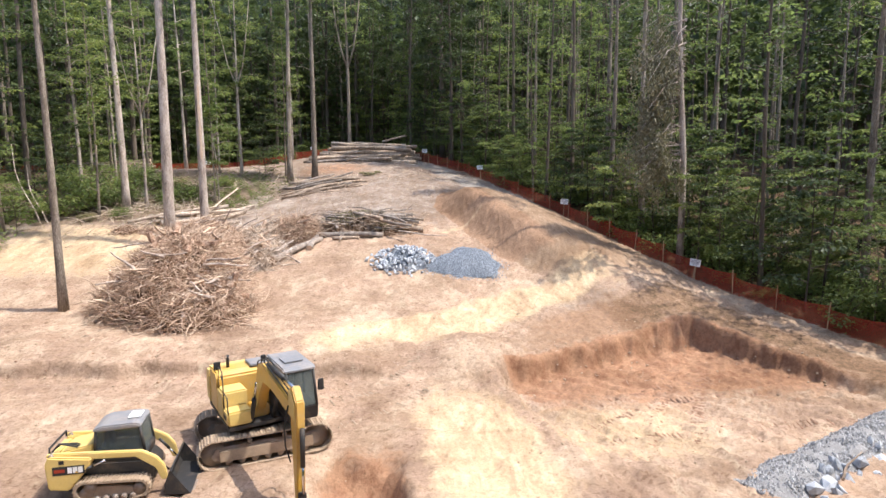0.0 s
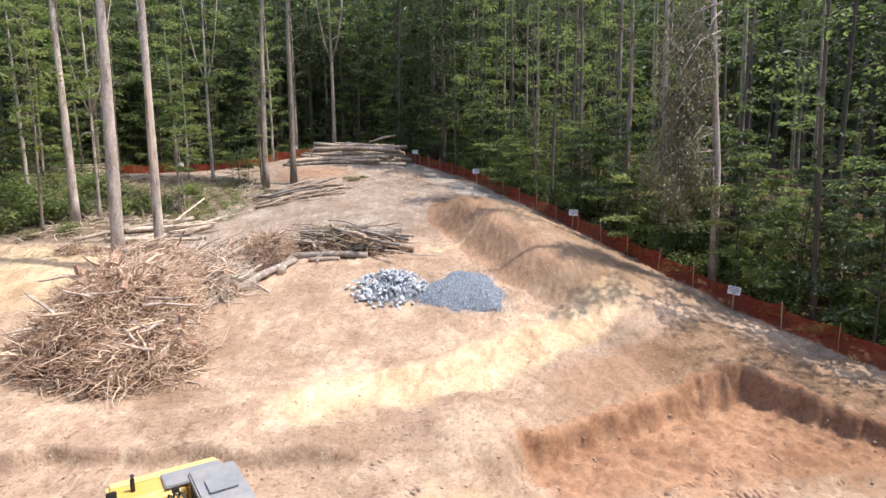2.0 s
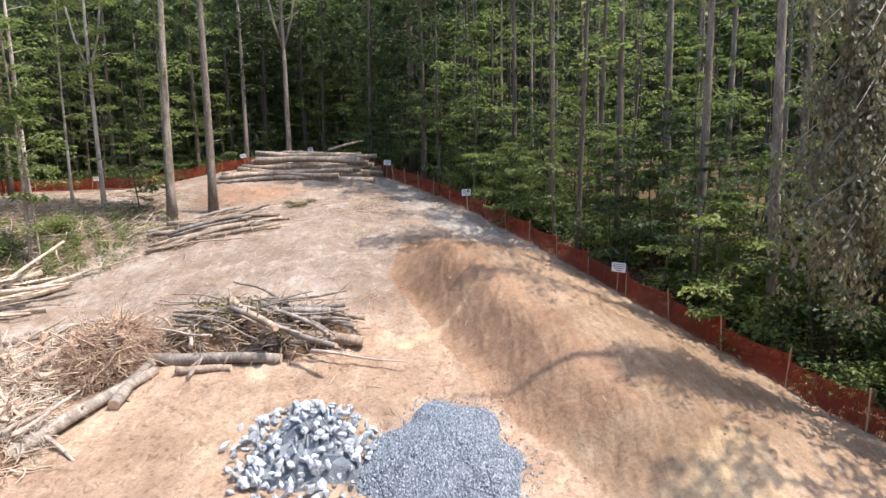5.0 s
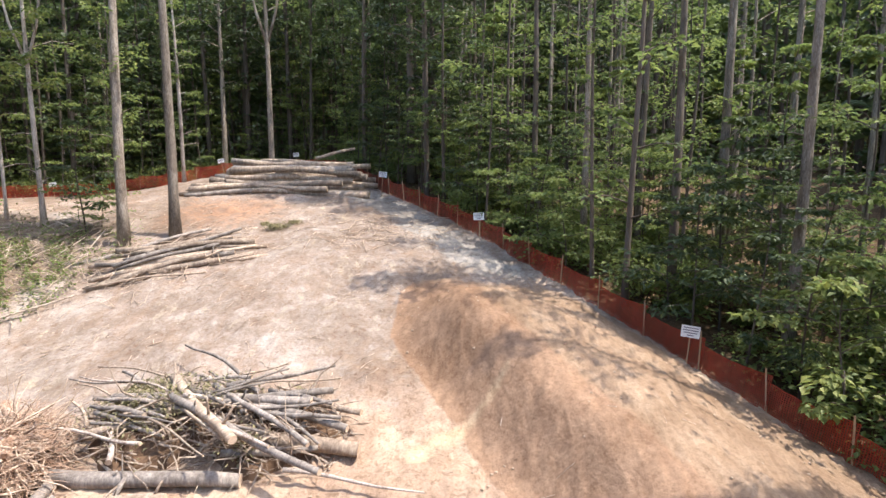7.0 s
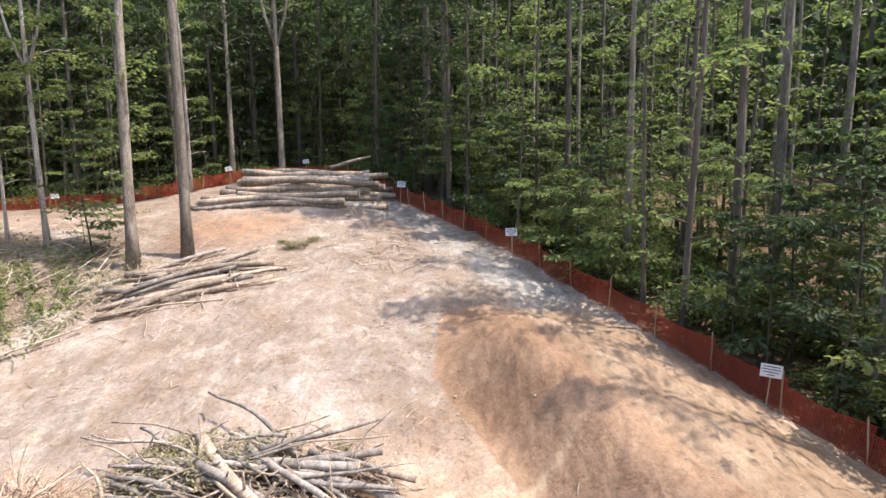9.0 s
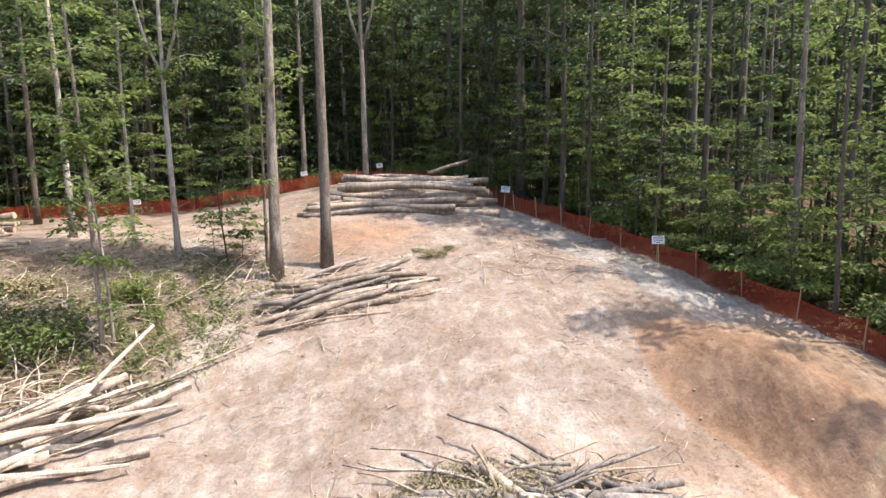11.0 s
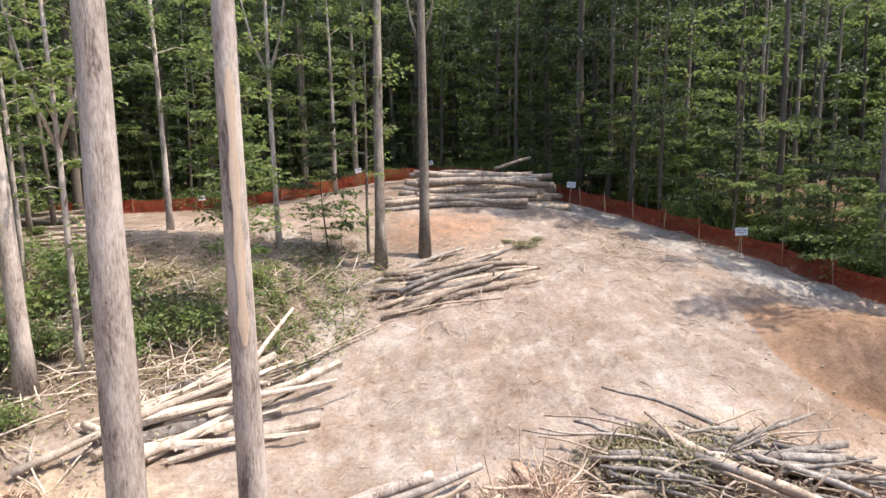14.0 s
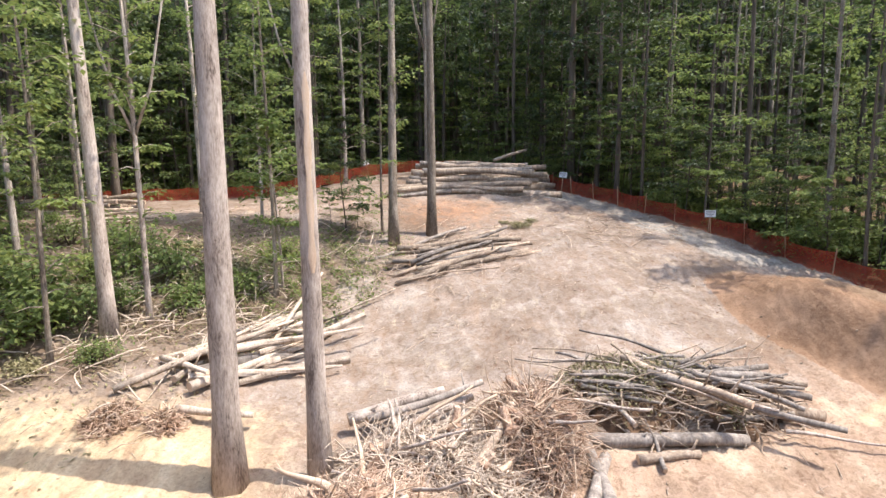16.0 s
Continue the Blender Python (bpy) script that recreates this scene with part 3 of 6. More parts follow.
def tree_meshes(seed, height, r0, crown_from, spread, sprays, leaves, leaf_size, bark, leaf, fork=0.0, low_twigs=0, sway=0.25, sides=9, flat=0.35):
    """The trunk with its limbs, and the crown of leaf sprays, as two meshes based at the origin."""
    rng = random.Random(seed)
    wood, crown, limbs = Soup(), Soup(), Soup()
    n = 12
    top = 2.0 * min(sway, 0.25)
    line = bent_line(rng, (0, 0, -0.4), (rng.uniform(-top, top), rng.uniform(-top, top), height), n, sway)
    radii = [r0 * (1.0 - 0.82 * (i / (n - 1)) ** 1.1) for i in range(n)]
    radii[0] *= 1.35
    wood.tube(line, radii, sides, rough=0.05, rng=rng)

    def at(t):
        f = t * (n - 1)
        i = min(int(f), n - 2)
        return line[i].lerp(line[i + 1], f - i), radii[i]
    if fork:
        p, r = at(fork)
        for sgn in (-1, 1):
            q = p + Vector((sgn * rng.uniform(0.9, 1.4), rng.uniform(-0.4, 0.4), height * 0.2))
            q2 = q + Vector((sgn * rng.uniform(0.6, 1.5), rng.uniform(-0.5, 0.5), height * 0.28))
            wood.tube([p, p.lerp(q, 0.5) + Vector((sgn * 0.15, 0, -0.1)), q, q2], [r * 0.75, r * 0.6, r * 0.5, r * 0.15], 7)
    for i in range(sprays):
        t = crown_from + (1 - crown_from) * (i + rng.random()) / sprays
        p, r = at(min(t, 0.985))
        a = i * 2.4 + rng.uniform(-0.5, 0.5)
        shape = math.sin(min(1.0, (t - crown_from) / (1 - crown_from) * 0.85 + 0.22) * math.pi) ** 0.6
        ln = spread * shape * rng.uniform(0.45, 1.1)
        e = p + Vector((math.cos(a) * ln, math.sin(a) * ln, ln * rng.uniform(0.05, 0.55) * min(1.0, flat / 0.25)))
        mid = p.lerp(e, 0.55) + Vector((0, 0, 0.12 * ln))
        limbs.tube([p, mid, e], [max(r * 0.32, 0.02), max(r * 0.2, 0.014), 0.008], 4, cap=False)
        for k in range(3):
            c = p.lerp(e, 0.5 + 0.25 * k) + Vector((rng.uniform(-0.3, 0.3), rng.uniform(-0.3, 0.3), rng.uniform(-0.15, 0.25))) * ln * 0.4
            spray(crown, rng, c, max(0.35, ln * 0.36), max(4, int(leaves / sprays / 3)), leaf_size, flat)
    for i in range(low_twigs):
        t = rng.uniform(0.12, crown_from)
        p, r = at(t)
        a, ln = rng.uniform(0, 6.28), rng.uniform(0.5, 1.6)
        e = p + Vector((math.cos(a) * ln, math.sin(a) * ln, rng.uniform(-0.1, 0.6)))
        limbs.tube([p, p.lerp(e, 0.5) + Vector((0, 0, 0.1)), e], [0.03, 0.02, 0.006], 4, cap=False)
        if rng.random() < 0.7:
            spray(crown, rng, e, 0.55, 26, leaf_size * 0.9)
    return wood.mesh("trunk", bark, True), crown.mesh("crown", leaf), limbs.mesh("branchwork", bark)


def tree(name, meshes, m, label, category="tree", group="", crown_label=""):
    ob = empty(name, m)
    tagged(ob, label, category, group)
    part("trunk", meshes[0], ob)
    tagged(part("crown", meshes[1], ob, crown_label), kind="stuff")
    tagged(part("branchwork", meshes[2], ob), kind="stuff")
    return ob


def stand(x, y, rz=0.0, s=1.0, sink=0.05, lean=0.0):
    return pose(x, y, gz(x, y) - sink, lean, 0, rz) @ Matrix.Diagonal((s, s, s, 1))


# dark bark and leaves put the wood's inner shade into the colour
TALL = [tree_meshes(100 + k, 25 + (k % 3) * 2, 0.19 + 0.03 * (k % 4), 0.32 + 0.05 * (k % 3), 3.3, 24, 1500, 0.36,
                    (M_BARK_DARK, M_BARK_DARK, M_BARK, M_BARK_DARK)[k % 4], (M_LEAF_SHADED, M_LEAF, M_LEAF)[k % 3], fork=0.55 if k == 3 else 0, low_twigs=3) for k in range(7)]
THIN = [tree_meshes(150 + k, 24 + 2 * k, 0.17 + 0.04 * k, 0.5, 3.0, 16, 400, 0.3, (M_BARK, M_BARK_DARK, M_BARK)[k], M_LEAF, low_twigs=5) for k in range(3)]
SLIM = [tree_meshes(200 + k, 13 + 2 * k, 0.075 + 0.012 * k, 0.22, 2.1, 24, 1500, 0.27, (M_BARK_DARK, M_BARK, M_BARK_DARK)[k % 3], (M_LEAF, M_LEAF_SUNLIT, M_LEAF_SHADED, M_LEAF, M_LEAF_SHADED)[k], low_twigs=2, sides=7) for k in range(5)]
SLIMTHIN = [tree_meshes(250 + k, 14 + 3 * k, 0.08 + 0.02 * k, 0.3, 1.9, 14, 520, 0.24, (M_BARK, M_BARK_DARK, M_BARK_DARK)[k], M_LEAF_SUNLIT, low_twigs=5, sides=7) for k in range(3)]
YOUNG = [tree_meshes(300 + k, 4.4 + 1.2 * k, 0.035 + 0.006 * k, 0.2, 2.3, 11, 1100, 0.195, M_BARK_DARK, (M_LEAF_SUNLIT, M_LEAF, M_LEAF_SUNLIT, M_LEAF, M_LEAF_SUNLIT)[k], sides=5, sway=0.35, flat=0.14) for k in range(5)]


def bush_meshes(seed, radius, height, leaves, size, leaf):
    rng = random.Random(seed)
    wood, crown = Soup(), Soup()
    for i in range(16):
        a, r = rng.uniform(0, 6.28), radius * rng.uniform(0.25, 1)
        e = Vector((math.cos(a) * r, math.sin(a) * r, height * rng.uniform(0.45, 1) * (1.1 - 0.5 * r / radius)))
        wood.tube([(0.1 * math.cos(a), 0.1 * math.sin(a), -0.1), e * 0.5 + Vector((0, 0, 0.15)), e], [0.025, 0.016, 0.006], 4, cap=False)
        for k in range(3):
            spray(crown, rng, e * rng.uniform(0.55, 1.05), radius * rng.uniform(0.25, 0.5), leaves // 48, size, 0.6)
    return wood.mesh("stalk", M_BARK_DARK), crown.mesh("foliage", leaf)


BUSH = [bush_meshes(400 + k, 1.1 + 0.25 * k, 1.2 + 0.35 * k, 720, 0.185, M_LEAF_SUNLIT) for k in range(4)]
DRY = bush_meshes(420, 1.2, 0.9, 900, 0.15, M_LEAF_DRY)


def bush(meshes, m, label="leafy green bush on the forest floor", group="bushes in the wood"):
    ob = tagged(empty("bush", m), label, "bush", group)
    tagged(part("stalk", meshes[0], ob), kind="stuff")
    tagged(part("foliage", meshes[1], ob), kind="stuff")
    return ob


# single trees that stand in the clearing and along its edge
def clearing_tree(seed, x, y, height, r0, crown_from, label, bark=M_BARK_PALE, leaf=M_LEAF_SUNLIT, fork=0.0, spread=2.6, leaves=1600, twigs=4, sway=0.2, sprays=22, lean=0.0):
    me = tree_meshes(seed, height, r0, crown_from, spread, sprays, leaves, 0.24, bark, leaf, fork, twigs, sway, 14)
    return tree("tree", me, stand(x, y, 0, 1, lean=lean), label, group="trees kept standing in the clearing")


T_TALL = "tall bare-trunked tree kept standing beside the root heap"
torn = clearing_tree(1, -15.68, 38.85, 27, 0.28, 0.62, T_TALL + ", bark torn", leaves=420, sprays=14, twigs=0, sway=0.08)
# the strip of bare wood where bark was torn off
_s = Soup()
for _i in range(13):
    _z = 5.6 + 0.4 * _i
    _w = 0.36 + 0.11 * math.sin(_i * 1.9) - (0.2 if _i in (0, 12) else 0)
    for _k in range(5):
        _a = -1.28 + _w * (_k / 2 - 1)
        _r = 0.272 - 0.0085 * _z + 0.012
        _s.v.append((_r * math.cos(_a), _r * math.sin(_a), _z))
_s.f = [(5 * i + k, 5 * i + k + 1, 5 * i + k + 6, 5 * i + k + 5) for i in range(12) for k in range(4)]
part("bare_strip", _s.mesh("bare_strip", M_WOOD, True), torn, "pale bare wood where bark is torn")
clearing_tree(2, -18.0, 38.75, 28, 0.37, 0.62, T_TALL + ", furrowed bark", bark=M_BARK_PALE, leaves=420, sprays=14, twigs=0, sway=0.08)
clearing_tree(3, -24.75, 46.27, 26, 0.29, 0.55, "tall straight tree with smooth brown-grey bark", bark=M_BARK_PALE, leaves=500, sprays=14, twigs=0)
clearing_tree(4, -18.7, 28.45, 26, 0.2, 0.6, "tall slim tree standing on open sand", bark=M_BARK, leaves=420, sprays=14, twigs=0, sway=0.08)
clearing_tree(5, -14.5, 56.57, 26, 0.27, 0.6, "tall dark-barked tree beside the felled logs", bark=M_BARK, twigs=3, lean=-1)
clearing_tree(6, -12.4, 57.72, 26, 0.27, 0.62, "tall dark-barked tree beside the felled logs", bark=M_BARK, twigs=0)
clearing_tree(7, -20.0, 59.35, 21, 0.15, 0.35, "slim pale tree with bright green sprays of leaves", fork=0.42, leaves=2000, twigs=6)
clearing_tree(8, -12.4, 79.95, 27, 0.26, 0.5, "forked grey tree behind the log stack", bark=M_BARK, fork=0.42, twigs=0)


# ---- the wood round the clearing ----
def edge_distance(x, y):
    """Metres beyond the fence, positive inside the wood."""
    best, sign = 1e9, 1
    for (ax, ay), (bx, by) in zip(FENCE, FENCE[1:]):
        dx, dy = bx - ax, by - ay
        t = max(0, min(1, ((x - ax) * dx + (y - ay) * dy) / (dx * dx + dy * dy)))
        d = math.hypot(x - ax - t * dx, y - ay - t * dy)
        if d < best:
            best, sign = d, (1 if (x - ax) * dy - (y - ay) * dx > 0 else -1)
    return best * sign


def scatter(rng, count, gap, box, test, taken):
    got, tries = [], 0
    while len(got) < count and tries < count * 60:
        tries += 1
        x, y = rng.uniform(box[0], box[1]), rng.uniform(box[2], box[3])
        if not test(x, y):
            continue
        if all((x - a) ** 2 + (y - b) ** 2 > gap * gap for a, b in taken):
            got.append((x, y))
            taken.append((x, y))
    return got


def plant_wood():
    rng = random.Random(77)
    taken = [(-12.4, 79.95), (14.6, 35.81), (12.6, 44.8), (7.1, 60.33), (9.6, 66.71), (15.0, 53.95), (11.6, 55.92), (17.0, 44.96), (8.4, 54.61), (-1.2, 81.75)]
    kinds = {}

    def place(key, build, m):
        if key not in kinds:
            kinds[key] = build(m)
        else:
            copy_thing(kinds[key], m)

    def wood(lo, hi):
        return lambda x, y: lo < edge_distance(x, y) < hi and x < 0.78 * y + 4

    def left_wood(x, y):
        return x < np.interp(y, [23, 33, 42.5, 55.5, 72], [-30, -29, -29, -31, -36]) and edge_distance(x, y) < -1.0

    for (x, y) in scatter(rng, 24, 3.4, (4, 40, 13.08, 75.21), wood(1.8, 20), taken):
        k = rng.randrange(len(THIN))
        place(("thin", k), lambda m: tree("tree", THIN[k], m, "tall forest tree with a thin high crown", group="tall trees of the wood"), stand(x, y, rng.uniform(0, 360), rng.uniform(0.9, 1.1)))
    for (x, y) in scatter(rng, 104, 2.9, (-60, 50, 8.18, 138.97), lambda x, y: wood(1.2, 30)(x, y) and (x < 4 or y > 75 or x > 30), taken) + scatter(rng, 26, 3.0, (-62, -24, 13.08, 76.84), left_wood, taken):
        k = rng.randrange(len(TALL))
        place(("tall", k), lambda m: tree("tree", TALL[k], m, "tall forest tree with a long bare trunk and high crown", group="tall trees of the wood"),
              stand(x, y, rng.uniform(0, 360), rng.uniform(0.85, 1.15)))
    for (x, y) in scatter(rng, 56, 1.5, (-60, 45, 13.08, 127.53), lambda x, y: wood(0.8, 18)(x, y) and (x < 4 or y > 75), taken) + scatter(rng, 18, 2.0, (-50, -24, 19.62, 76.84), left_wood, taken):
        k = rng.randrange(len(SLIM))
        place(("slim", k), lambda m: tree("tree", SLIM[k], m, "slim young forest tree with sparse green leaves", group="slim trees of the wood"),
              stand(x, y, rng.uniform(0, 360), rng.uniform(0.85, 1.2)))
    for (x, y) in scatter(rng, 30, 1.8, (4, 40, 13.08, 75.21), wood(0.8, 16), taken):
        k = rng.randrange(len(SLIMTHIN))
        place(("slimthin", k), lambda m: tree("tree", SLIMTHIN[k], m, "slim young forest tree with sparse green leaves", group="slim trees of the wood"), stand(x, y, rng.uniform(0, 360), rng.uniform(0.85, 1.2)))
    for (x, y) in scatter(rng, 150, 1.6, (3, 36, 22.89, 78.48), wood(0.9, 12), taken) + scatter(rng, 110, 1.2, (-50, 42, 16.35, 114.45), wood(0.9, 12), taken) + scatter(rng, 34, 1.6, (-45, -24, 22.89, 75.21), left_wood, taken):
        k = rng.randrange(len(YOUNG))
        place(("young", k), lambda m: tree("sapling", YOUNG[k], m, "leafy sapling in the undergrowth", "sapling", "saplings of the wood"),
              stand(x, y, rng.uniform(0, 360), rng.uniform(0.8, 1.25)))
    for (x, y) in scatter(rng, 87, 1.1, (2, 34, 22.89, 78.48), wood(0.9, 9), taken) + scatter(rng, 159, 1.0, (-45, 40, 16.35, 107.91), wood(1.0, 12), taken) + scatter(rng, 29, 1.4, (-42, -24, 22.89, 75.21), left_wood, taken):
        k = rng.randrange(len(BUSH))
        place(("bush", k), lambda m: bush(BUSH[k], m), stand(x, y, rng.uniform(0, 360), rng.uniform(0.7, 1.2)))


plant_wood()


# thick trunks just beyond the fence
for _k, (_x, _y, _s) in enumerate(((12.6, 44.8, 0.85), (7.1, 60.33, 0.95), (9.6, 66.71, 1.0), (15.0, 53.95, 1.05), (11.6, 55.92, 0.9), (17.0, 44.96, 1.1), (8.4, 54.61, 0.75), (-1.2, 81.75, 1.0))):
    tree("tree", THIN[(2, 1, 0)[_k % 3]], stand(_x, _y, 70 * _k, _s), "thick forest trunk just beyond the orange fence", group="tall trees of the wood")


def far_woods():
    """Deep wood behind the nearer trees: trunks and big dark clumps, too many to count."""
    rng = random.Random(5)
    leaves, trunks = Soup(), Soup()
    for i in range(2100):
        a = rng.uniform(0, 6.283)
        r = rng.uniform(58, 112)
        x, y = -8 + r * math.cos(a), 40 + r * math.sin(a)
        if edge_distance(x, y) < 15 and y > 0 and x > -50:
            continue
        z = gz(x, y)
        h = rng.uniform(20, 29)
        if i % 2 == 0:
            trunks.tube([(x, y, z - 0.5), (x + rng.uniform(-0.5, 0.5), y, z + h * 0.5), (x, y, z + h)], [0.28, 0.2, 0.06], 5, cap=False)
        for k in range(58):
            c = Vector((x + rng.gauss(0, 2.2), y + rng.gauss(0, 2.2), z + rng.uniform(0.0, 1.05) ** 0.75 * h))
            d = Vector((rng.uniform(-1, 1), rng.uniform(-1, 1), rng.uniform(-0.6, 0.4))).normalized()
            leaves.leaf(c, d, Vector((rng.uniform(-1, 1), rng.uniform(-1, 1), 1)), rng.uniform(0.9, 2.0), rng.uniform(0.7, 1.5))
    ob = tagged(empty("far_woods"), "dense dark deciduous wood beyond the clearing", "woods", kind="stuff")
    tagged(part("trunks", trunks.mesh("trunks", M_BARK_DARK), ob), kind="stuff")
    tagged(part("foliage", leaves.mesh("foliage", M_LEAF), ob), kind="stuff")


far_woods()


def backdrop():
    """Added dark shell that closes the view all round and hides sky gaps in the wood."""
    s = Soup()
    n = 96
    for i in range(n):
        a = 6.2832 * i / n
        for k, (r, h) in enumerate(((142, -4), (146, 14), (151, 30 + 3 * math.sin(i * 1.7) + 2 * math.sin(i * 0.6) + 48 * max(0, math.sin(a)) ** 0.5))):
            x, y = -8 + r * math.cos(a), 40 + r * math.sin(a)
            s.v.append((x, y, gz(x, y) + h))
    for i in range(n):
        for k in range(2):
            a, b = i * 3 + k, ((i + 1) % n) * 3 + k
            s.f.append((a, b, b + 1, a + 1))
    tagged(new("backdrop", s.mesh("backdrop", M_FAR)), "dark green shell added behind the wood to hide the sky", "backdrop", kind="structure")


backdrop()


# ---- orange safety fence with its signs ----
def net_panel(length, height, seed):
    """Netting between two stakes: flat strands with open holes, sagging a little. Runs along +x."""
    rng = random.Random(seed)
    v, f = [], []
    nx, nz, w = max(6, int(length / 0.065)), 16, 0.011

    def pt(u, t):
        sag = 0.10 * math.sin(u * math.pi) * t * t
        return (u * length, 0.05 * math.sin(u * 9 + seed) * math.sin(t * 3) + 0.02 * math.sin(u * 31 + seed), t * (height - sag))
    for j in range(nz + 1):
        t = j / nz
        n = len(v)
        ww = w * (1.7 if j in (0, nz) else 1)
        for i in range(nx + 1):
            x, y, z = pt(i / nx, t)
            v += [(x, y, z - ww), (x, y, z + ww)]
        f += [(n + 2 * i, n + 2 * i + 2, n + 2 * i + 3, n + 2 * i + 1) for i in range(nx)]
    for i in range(nx + 1):
        n = len(v)
        for j in range(nz + 1):
            x, y, z = pt(i / nx, j / nz)
            v += [(x - w, y + 0.004, z), (x + w, y + 0.004, z)]
        f += [(n + 2 * j, n + 2 * j + 1, n + 2 * j + 3, n + 2 * j + 2) for j in range(nz)]
    return mesh_from("net", v, f, M_NET)


def along(line, step):
    """Points at even steps along a polyline."""
    out, carry = [], 0.0
    for (ax, ay), (bx, by) in zip(line, line[1:]):
        ln = math.hypot(bx - ax, by - ay)
        s = carry
        while s < ln:
            out.append((ax + (bx - ax) * s / ln, ay + (by - ay) * s / ln))
            s += step
        carry = s - ln
    return out


def build_fence():
    fence = tagged(empty("fence"), "sagging orange plastic safety netting on wooden stakes", "fence")
    rng = random.Random(8)
    pts = along(FENCE, 2.44)
    post_me = box_mesh("post", -0.022, 0.022, -0.022, 0.022, -0.3, 1.32, M_POST, 0.004)
    nets = [net_panel(2.44, 1.08, k) for k in range(5)]
    for i, (x, y) in enumerate(pts):
        z = gz(x, y)
        part("post", post_me, fence, "", pose(x, y, z, rng.uniform(-5, 5), rng.uniform(-5, 5), rng.uniform(0, 90)))
        if i + 1 < len(pts):
            bx, by = pts[i + 1]
            bz = gz(bx, by)
            ln = math.hypot(bx - x, by - y)
            m = Matrix(((bx - x, -(by - y) / ln, 0, x), (by - y, (bx - x) / ln, 0, y), (bz - z, 0, 1, z + 0.02), (0, 0, 0, 1)))
            m = m @ Matrix.Diagonal((1 / 2.44, 1, 1, 1))
            part("net", nets[rng.randrange(5)], fence, "", m)


build_fence()


def build_sign(x, y, rz, tilt=0.0, high=1.25):
    z = gz(x, y)
    ob = tagged(empty("sign", pose(x, y, z, 0, tilt, rz)), "small white notice board on a wooden stake by the fence", "sign", "notice signs along the fence")
    part("stake", box_mesh("stake", -0.02, 0.02, 0.012, 0.04, -0.25, high + 0.1, M_POST, 0.004), ob)
    board = part("board", box_mesh("board", -0.29, 0.29, -0.012, 0.01, high - 0.2, high + 0.2, M_SIGN, 0.004), ob, "white board with faded dark lines of print")
    for k, w in enumerate((0.46, 0.50, 0.40, 0.2)):
        part("print_bar", box_mesh("print_bar", -w / 2, w / 2, -0.016, -0.0125, high + 0.115 - 0.085 * k, high + 0.145 - 0.085 * k, M_INK, 0), board)


for x, y, rz, tilt, high in ((14.25, 33.19, -38, 6, 0.95), (9.1, 44.64, -28, 4, 1.1), (3.65, 57.55, -15, -3, 1.2), (-2.2, 69.65, -8, 5, 1.35),
                             (-11.5, 87.47, 10, -8, 1.6), (-18.3, 85.51, 14, -12, 1.45), (-31.4, 79.95, 16, -3, 1.1)):
    build_sign(x, y, rz, tilt, high)


# ---- felled logs ----
def log_mesh(length, r0, r1, seed, bark, bend=0.03, stubs=0, jag=0.07):
    """A felled log along +x, crooked, with pale cut ends and branch stubs."""
    rng = random.Random(seed)
    s = Soup()
    n = 7
    ph = rng.uniform(0, 6.28)
    pts = [Vector((length * i / (n - 1), bend * length * math.sin(i * 0.9 + ph) * 0.5, bend * length * 0.3 * math.cos(i * 1.1 + ph))) for i in range(n)]
    s.tube(pts, [r0 + (r1 - r0) * i / (n - 1) for i in range(n)], 10, True, jag, rng)
    caps = (len(s.f) - 2, len(s.f) - 1)
    for _ in range(stubs):
        i = rng.randrange(1, n - 1)
        d = Vector((rng.uniform(0.2, 0.9), rng.uniform(-1, 1), rng.uniform(-0.3, 1))).normalized() * rng.uniform(0.2, 0.7)
        s.tube([pts[i], pts[i] + d], [r1 * 0.4, r1 * 0.2], 5)
    me = s.mesh("log", bark, jag < 0.1)
    me.materials.append(M_WOOD)
    for c in caps:
        me.polygons[c].material_index = 1
        me.polygons[c].use_smooth = False
    return me


def lay(me, a, b_dir, roll, label, group, name="log", pitch=None):
    """Lays a log with its thick end at a, along the horizontal heading b_dir (degrees), tipped by pitch."""
    ob = new(name, me)
    ob.matrix_basis = Matrix.Translation(a) @ Euler((0, radians(-(pitch or 0)), radians(b_dir))).to_matrix().to_4x4() @ pose(0, 0, 0, roll)
    return tagged(ob, label, "log", group)


def ground_pitch(x, y, heading, length):
    c, s = math.cos(radians(heading)), math.sin(radians(heading))
    return math.degrees(math.atan2(gz(x + c * length, y + s * length) - gz(x, y), length))


